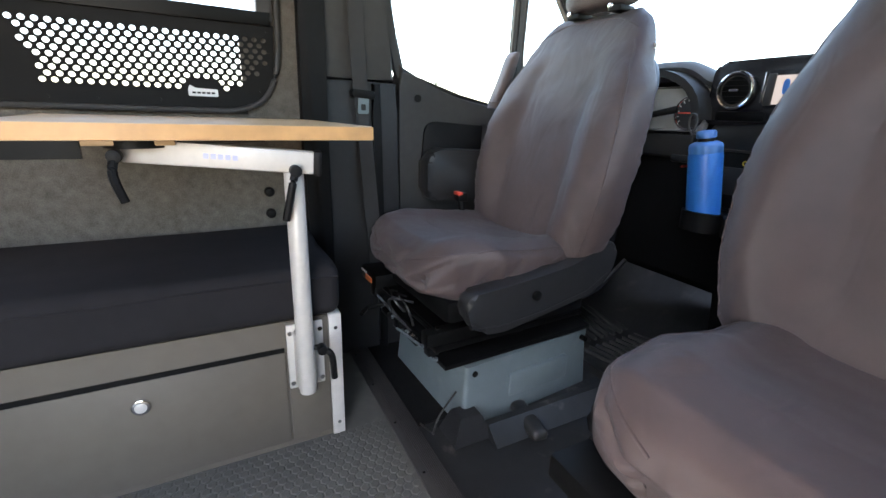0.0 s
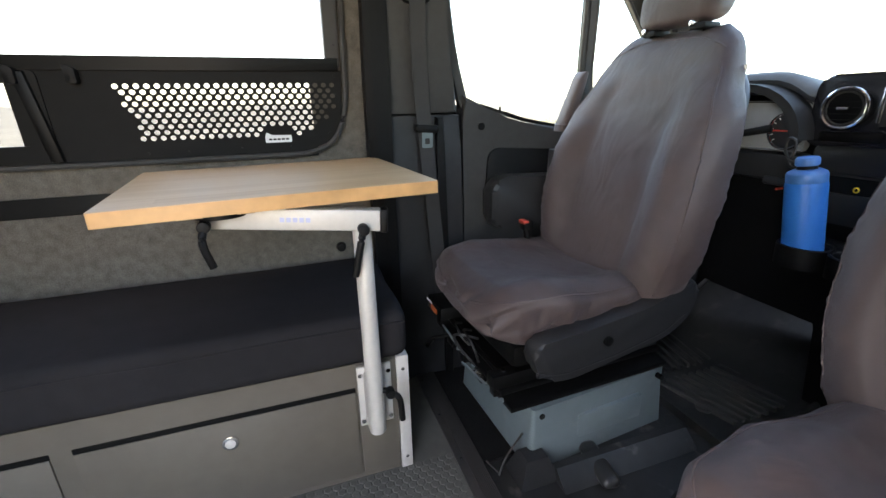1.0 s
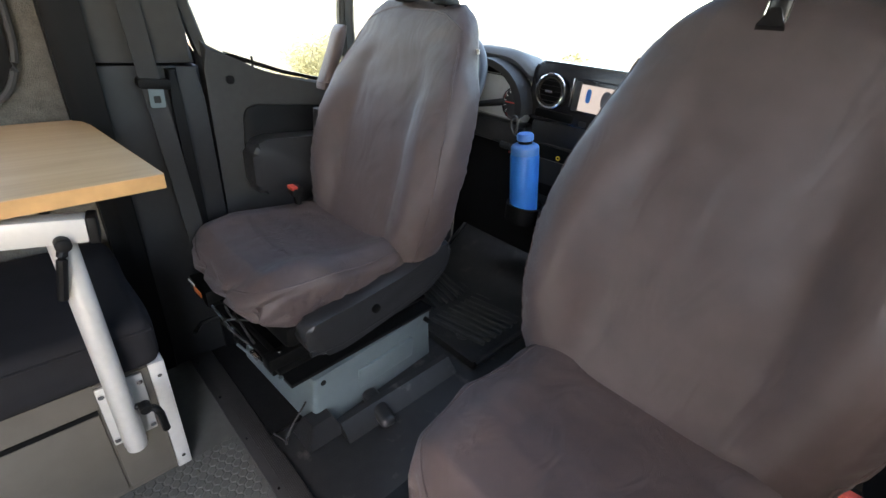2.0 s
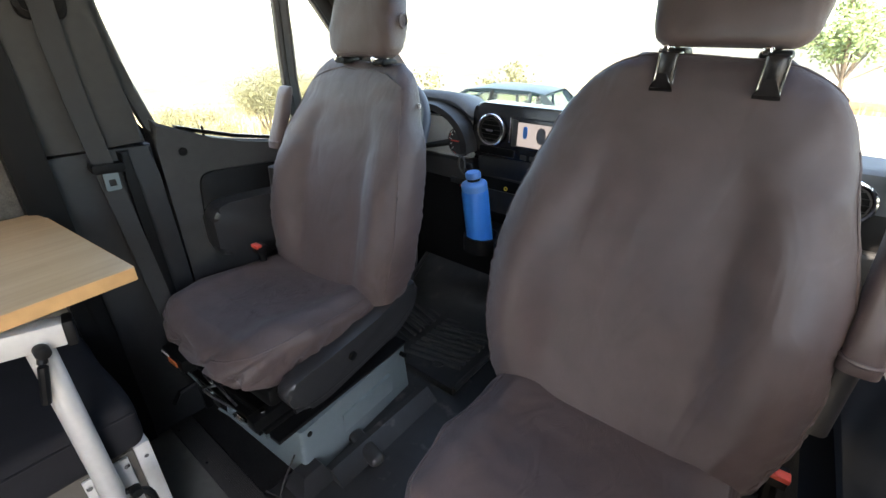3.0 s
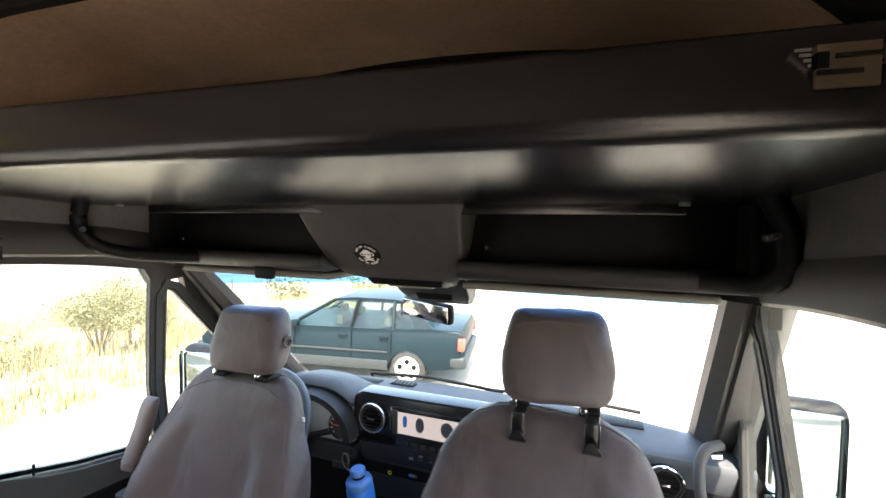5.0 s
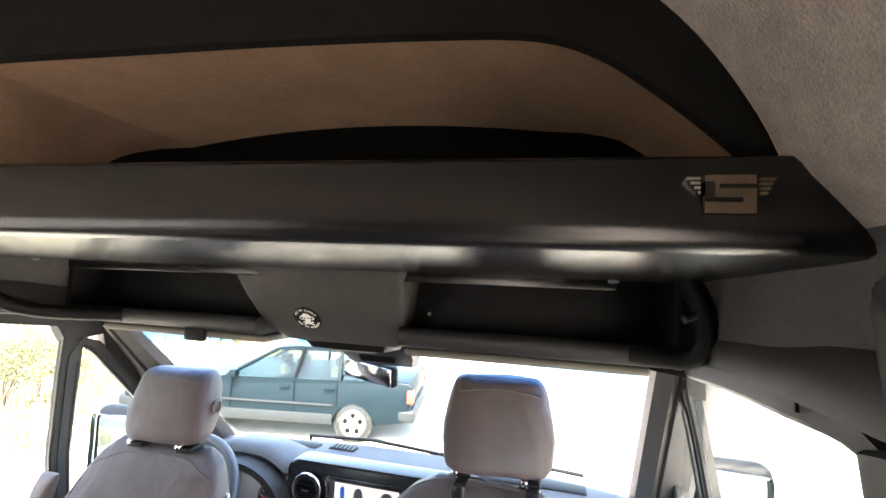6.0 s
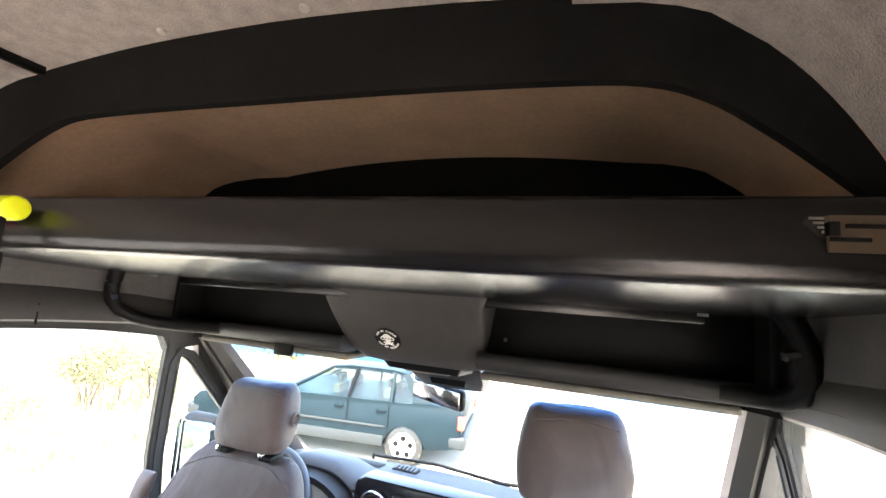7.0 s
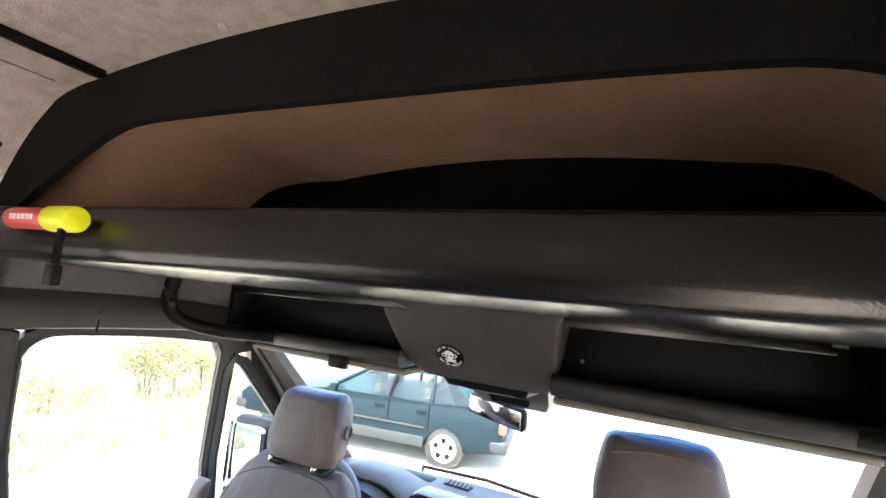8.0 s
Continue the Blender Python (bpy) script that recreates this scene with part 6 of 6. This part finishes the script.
grass("dry_grass_field", 26000, left_field, 0.40, M_GRASS, "tall dry golden grass beside the track", 3)
grass("green_grass_edge", 5000, lambda r: (-6.4 - 1.5 * r.random() ** 2, r.uniform(-4, 10)), 0.22, M_GRASS2, "short green grass at the edge of the track", 4)


def far_field(r):
    return r.uniform(-14, 30), r.uniform(17, 34)


grass("dry_grass_far", 12000, far_field, 0.4, M_GRASS, "dry yellow grass beyond the yard", 6)

M_LEAF = material("bush_leaf", (0.175, 0.165, 0.085), 0.8, var=0.4, scale=8)
M_LEAF2 = material("tree_leaf", (0.20, 0.25, 0.11), 0.8, var=0.4, scale=8)
M_BARK = material("bark", (0.16, 0.12, 0.09), 0.9, var=0.3, scale=20, bump=0.5)


def shrub(name, label, category, x, y, h, spread, leaves, mat, seed, trunk=0.0, size=0.04):
    rnd = random.Random(seed)
    t = thing(name, label, category, (x, y, ground_height(x, y) - 0.03), group=category + "s outside")
    tips = []
    bm = bmesh.new()
    if trunk:
        tube([(0, 0, 0), (0.05, 0.02, trunk * 0.6), (0.0, 0.08, trunk)], 0.09, 8, bm)
    for k in range(14):
        a, e = rnd.uniform(0, 6.28), rnd.uniform(0.25 if trunk else 0.06, 1.0)
        tip = Vector((spread * math.cos(a) * rnd.uniform(0.3, 1) * (1.15 - 0.4 * e), spread * math.sin(a) * rnd.uniform(0.3, 1) * (1.15 - 0.4 * e), trunk + (h - trunk) * e))
        mid = tip * 0.5 + Vector((0, 0, 0.1 * h))
        tube([(0, 0, trunk * 0.8), mid, tip], 0.012 + 0.02 * bool(trunk), 5, bm)
        tips += [tip, tip.lerp(mid, 0.4)]
    part("trunk" if trunk else "stems", bm, M_BARK, t)
    vs, fs = [], []
    for k in range(leaves):
        c = rnd.choice(tips) + Vector((rnd.gauss(0, 1), rnd.gauss(0, 1), rnd.gauss(0, 0.7))) * 0.16 * spread
        c.z = max(0.05, c.z)
        d = Vector((rnd.gauss(0, 1), rnd.gauss(0, 1), rnd.gauss(0, 1))).normalized()
        u = d.orthogonal().normalized() * size * 0.5
        n = len(vs)
        vs += [c, c + d * size * 0.6 + u, c + d * size * 1.4, c + d * size * 0.6 - u]
        fs.append((n, n + 1, n + 2, n + 3))
    me = bpy.data.meshes.new("crown")
    me.from_pydata([tuple(v) for v in vs], [], fs)
    me.materials.append(mat)
    crown = new("crown", me)
    crown.parent = t
    return t


shrub("bush", "sparse olive-green bush in the dry grass", "bush", -9.0, 5.4, 1.5, 1.0, 16000, M_LEAF, 1, size=0.022)
shrub("bush", "broad olive-green bush in the dry grass", "bush", -9.3, 6.9, 1.2, 1.3, 16000, M_LEAF, 2, size=0.022)
shrub("bush", "low grey-green bush in the dry grass", "bush", -9.5, 4.1, 0.7, 0.95, 9000, M_LEAF, 3, size=0.022)
shrub("bush", "olive bush on the rise behind the parked car", "bush", -9.5, 17.0, 1.5, 1.2, 900, M_LEAF, 4, size=0.1)
shrub("bush", "small olive bush on the rise", "bush", -12.5, 15.0, 1.2, 1.0, 700, M_LEAF, 5, size=0.1)
shrub("tree", "leafy green tree at the far side of the yard", "tree", 1.6, 23.5, 4.2, 1.9, 3400, M_LEAF2, 7, 0.9, 0.12)
for i, (x, y) in enumerate(((-8.6, 2.6), (-9.6, 6.4), (-10.4, 10.0))):
    fp = tagged(part("fence_post", cyl((x, y, ground_height(x, y) - 0.1), (x + 0.02, y, ground_height(x, y) + 1.25), 0.035, 0.03, seg=8), M_BARK), "thin weathered wooden fence post in the grass", "fence post", "fence posts")
M_RUST = material("rusty_beam", (0.26, 0.13, 0.07), 0.85, var=0.35, scale=6)
for i in range(5):
    tagged(part("beam", box(0.2 + 0.5 * i, 5.6 + 0.6 * i, 19.6 + 0.35 * (i % 3), 19.85 + 0.35 * (i % 3), GZ - 0.05 + 0.2 * (i // 3), GZ + 0.2 + 0.2 * (i // 3), 0.02), M_RUST), "long rusty-brown beam stacked at the yard edge", "beam", "stacked beams")

# ---- parked saloon car ----
car = thing("parked_car", "dark teal older saloon car parked on the gravel", "car")
M_CAR = material("teal_paint", (0.0042, 0.0112, 0.0150), 0.4, 0.0, var=0.05, scale=5, spec=0.15)
M_CARG = glass("car_glass", (0.72, 0.80, 0.78))
M_CLAD = material("grey_cladding", (0.013, 0.0165, 0.018), 0.6, var=0.1)
CARM = pose(-4.08, 6.66, GZ - 0.02, 0, 0, 10)
# side outline, rear towards +u
low = [(-2.32, 0.42), (-2.34, 0.62), (-2.22, 0.74), (-1.2, 0.87), (-0.65, 0.93), (1.45, 0.95), (1.90, 0.985), (2.34, 0.965), (2.40, 0.86), (2.36, 0.50), (2.28, 0.36), (1.80, 0.30), (1.77, 0.48), (1.66, 0.60), (1.48, 0.65), (1.30, 0.60), (1.19, 0.48), (1.16, 0.30), (-1.06, 0.28), (-1.09, 0.46), (-1.20, 0.58), (-1.38, 0.63), (-1.56, 0.58), (-1.67, 0.46), (-1.70, 0.32), (-2.2, 0.32)]
bm = prism(low, lambda u, v, d: (u, d * (1 - 0.06 * max(0, abs(u) - 1.6) ** 2) * (1 - 0.10 * max(0, v - 0.7)), v), -0.86, 0.86, bev=0.03)
body = part("body", bm, M_CAR, car)
roofp = [(0.10, 1.375), (0.45, 1.41), (1.15, 1.405), (1.42, 1.37), (1.42, 1.33), (0.12, 1.33)]
part("roof", prism(roofp, lambda u, v, d: (u, d, v), -0.60, 0.60, bev=0.015), M_CAR, car)


def bar(name, a, b, w, mat=M_CAR):
    for s in (-1, 1):
        part(name, tube([(a[0], s * a[1], a[2]), ((a[0] + b[0]) / 2, s * (a[1] + b[1]) / 2 * 1.005, (a[2] + b[2]) / 2), (b[0], s * b[1], b[2])], w, 6), mat, car)


bar("front_pillar", (-0.65, 0.79, 0.91), (0.12, 0.61, 1.36), 0.035)
bar("mid_pillar", (0.50, 0.80, 0.93), (0.56, 0.61, 1.38), 0.032, M_DARK)
bar("rear_door_pillar", (1.22, 0.80, 0.94), (1.20, 0.61, 1.37), 0.03, M_CAR)
for s in (-1, 1):
    part("rear_quarter", prism([(1.34, 1.36), (1.44, 1.365), (1.92, 0.96), (1.60, 0.96)], lambda u, v, d: (u, d * (0.80 - 0.19 * (v - 0.93) / 0.44), v), s * 0.97, s * 1.0), M_CAR, car)
    for name, q in (("front_side_window", [(-0.58, 0.93), (0.48, 0.94), (0.54, 1.36), (0.10, 1.35)]), ("rear_side_window", [(0.53, 0.94), (1.19, 0.95), (1.17, 1.36), (0.58, 1.37)]), ("quarter_window", [(1.25, 0.95), (1.58, 0.96), (1.36, 1.35), (1.23, 1.36)])):
        part(name, prism(q, lambda u, v, d: (u, d * (0.80 - 0.19 * (v - 0.93) / 0.44), v), s * 0.975, s * 0.985), M_CARG, car)
    part("side_cladding", box(-1.05, 1.15, s * 0.862 - 0.012, s * 0.862 + 0.012, 0.28, 0.44, 0.01), M_CLAD, car)
    part("rub_strip", box(-1.05, 1.15, s * 0.862 - 0.018, s * 0.862 + 0.018, 0.56, 0.59, 0.006), M_CLAD, car)
    for u in (0.28, 1.0):
        part("door_handle", box(u, u + 0.16, s * 0.85 - 0.03, s * 0.85 + 0.03, 0.80, 0.83, 0.01), M_CAR, car)
    for u in (0.51, 1.20, -0.52):
        part("door_gap", box(u, u + 0.012, s * 0.862 - 0.004, s * 0.862 + 0.004, 0.32, 0.92), M_DARK, car)
    part("tail_lamp", box(2.31, 2.415, s * 0.80 - 0.065, s * 0.80 + 0.065, 0.66, 0.86, 0.02), M_RED, car)
    part("wing_mirror", box(-0.52, -0.40, s * 0.90 - 0.07, s * 0.90 + 0.07, 0.93, 1.05, 0.03), M_CAR, car)
    for u in (-1.38, 1.48):
        wheelp = part("wheel", cyl((u, s * 0.66, 0.31), (u, s * 0.84, 0.31), 0.31, seg=32, bev=0.03), M_RUBBER, car)
        part("rim", cyl((u, s * 0.83, 0.31), (u, s * 0.852, 0.31), 0.205, seg=28, bev=0.006), M_ALU, wheelp)
        for k in range(5):
            a = radians(72 * k + 18)
            part("rim_slot", cyl((u + 0.125 * math.cos(a), s * 0.84, 0.31 + 0.125 * math.sin(a)), (u + 0.125 * math.cos(a), s * 0.856, 0.31 + 0.125 * math.sin(a)), 0.042, seg=10), M_DARK, wheelp)
part("rear_screen", prism([(1.42, 1.36), (1.44, 1.35), (1.93, 0.99), (1.89, 0.99)], lambda u, v, d: (u, d, v), -0.58, 0.58), M_CARG, car)
part("windscreen", prism([(0.10, 1.36), (0.12, 1.37), (-0.64, 0.92), (-0.68, 0.92)], lambda u, v, d: (u, d, v), -0.62, 0.62), M_CARG, car)
part("rear_bumper", box(2.15, 2.44, -0.84, 0.84, 0.36, 0.56, 0.05, 3), M_CLAD, car)
part("front_bumper", box(-2.44, -2.15, -0.84, 0.84, 0.34, 0.54, 0.05, 3), M_CLAD, car)
for u in (0.10, 0.98):
    for d in (-0.36, 0.36):
        part("car_seat", box(u, u + 0.14, d - 0.22, d + 0.22, 0.5, 1.08, 0.05), M_PANEL, car)
        part("car_headrest", box(u + 0.04, u + 0.13, d - 0.12, d + 0.12, 1.09, 1.24, 0.04), M_PANEL, car)
car.matrix_basis = CARM
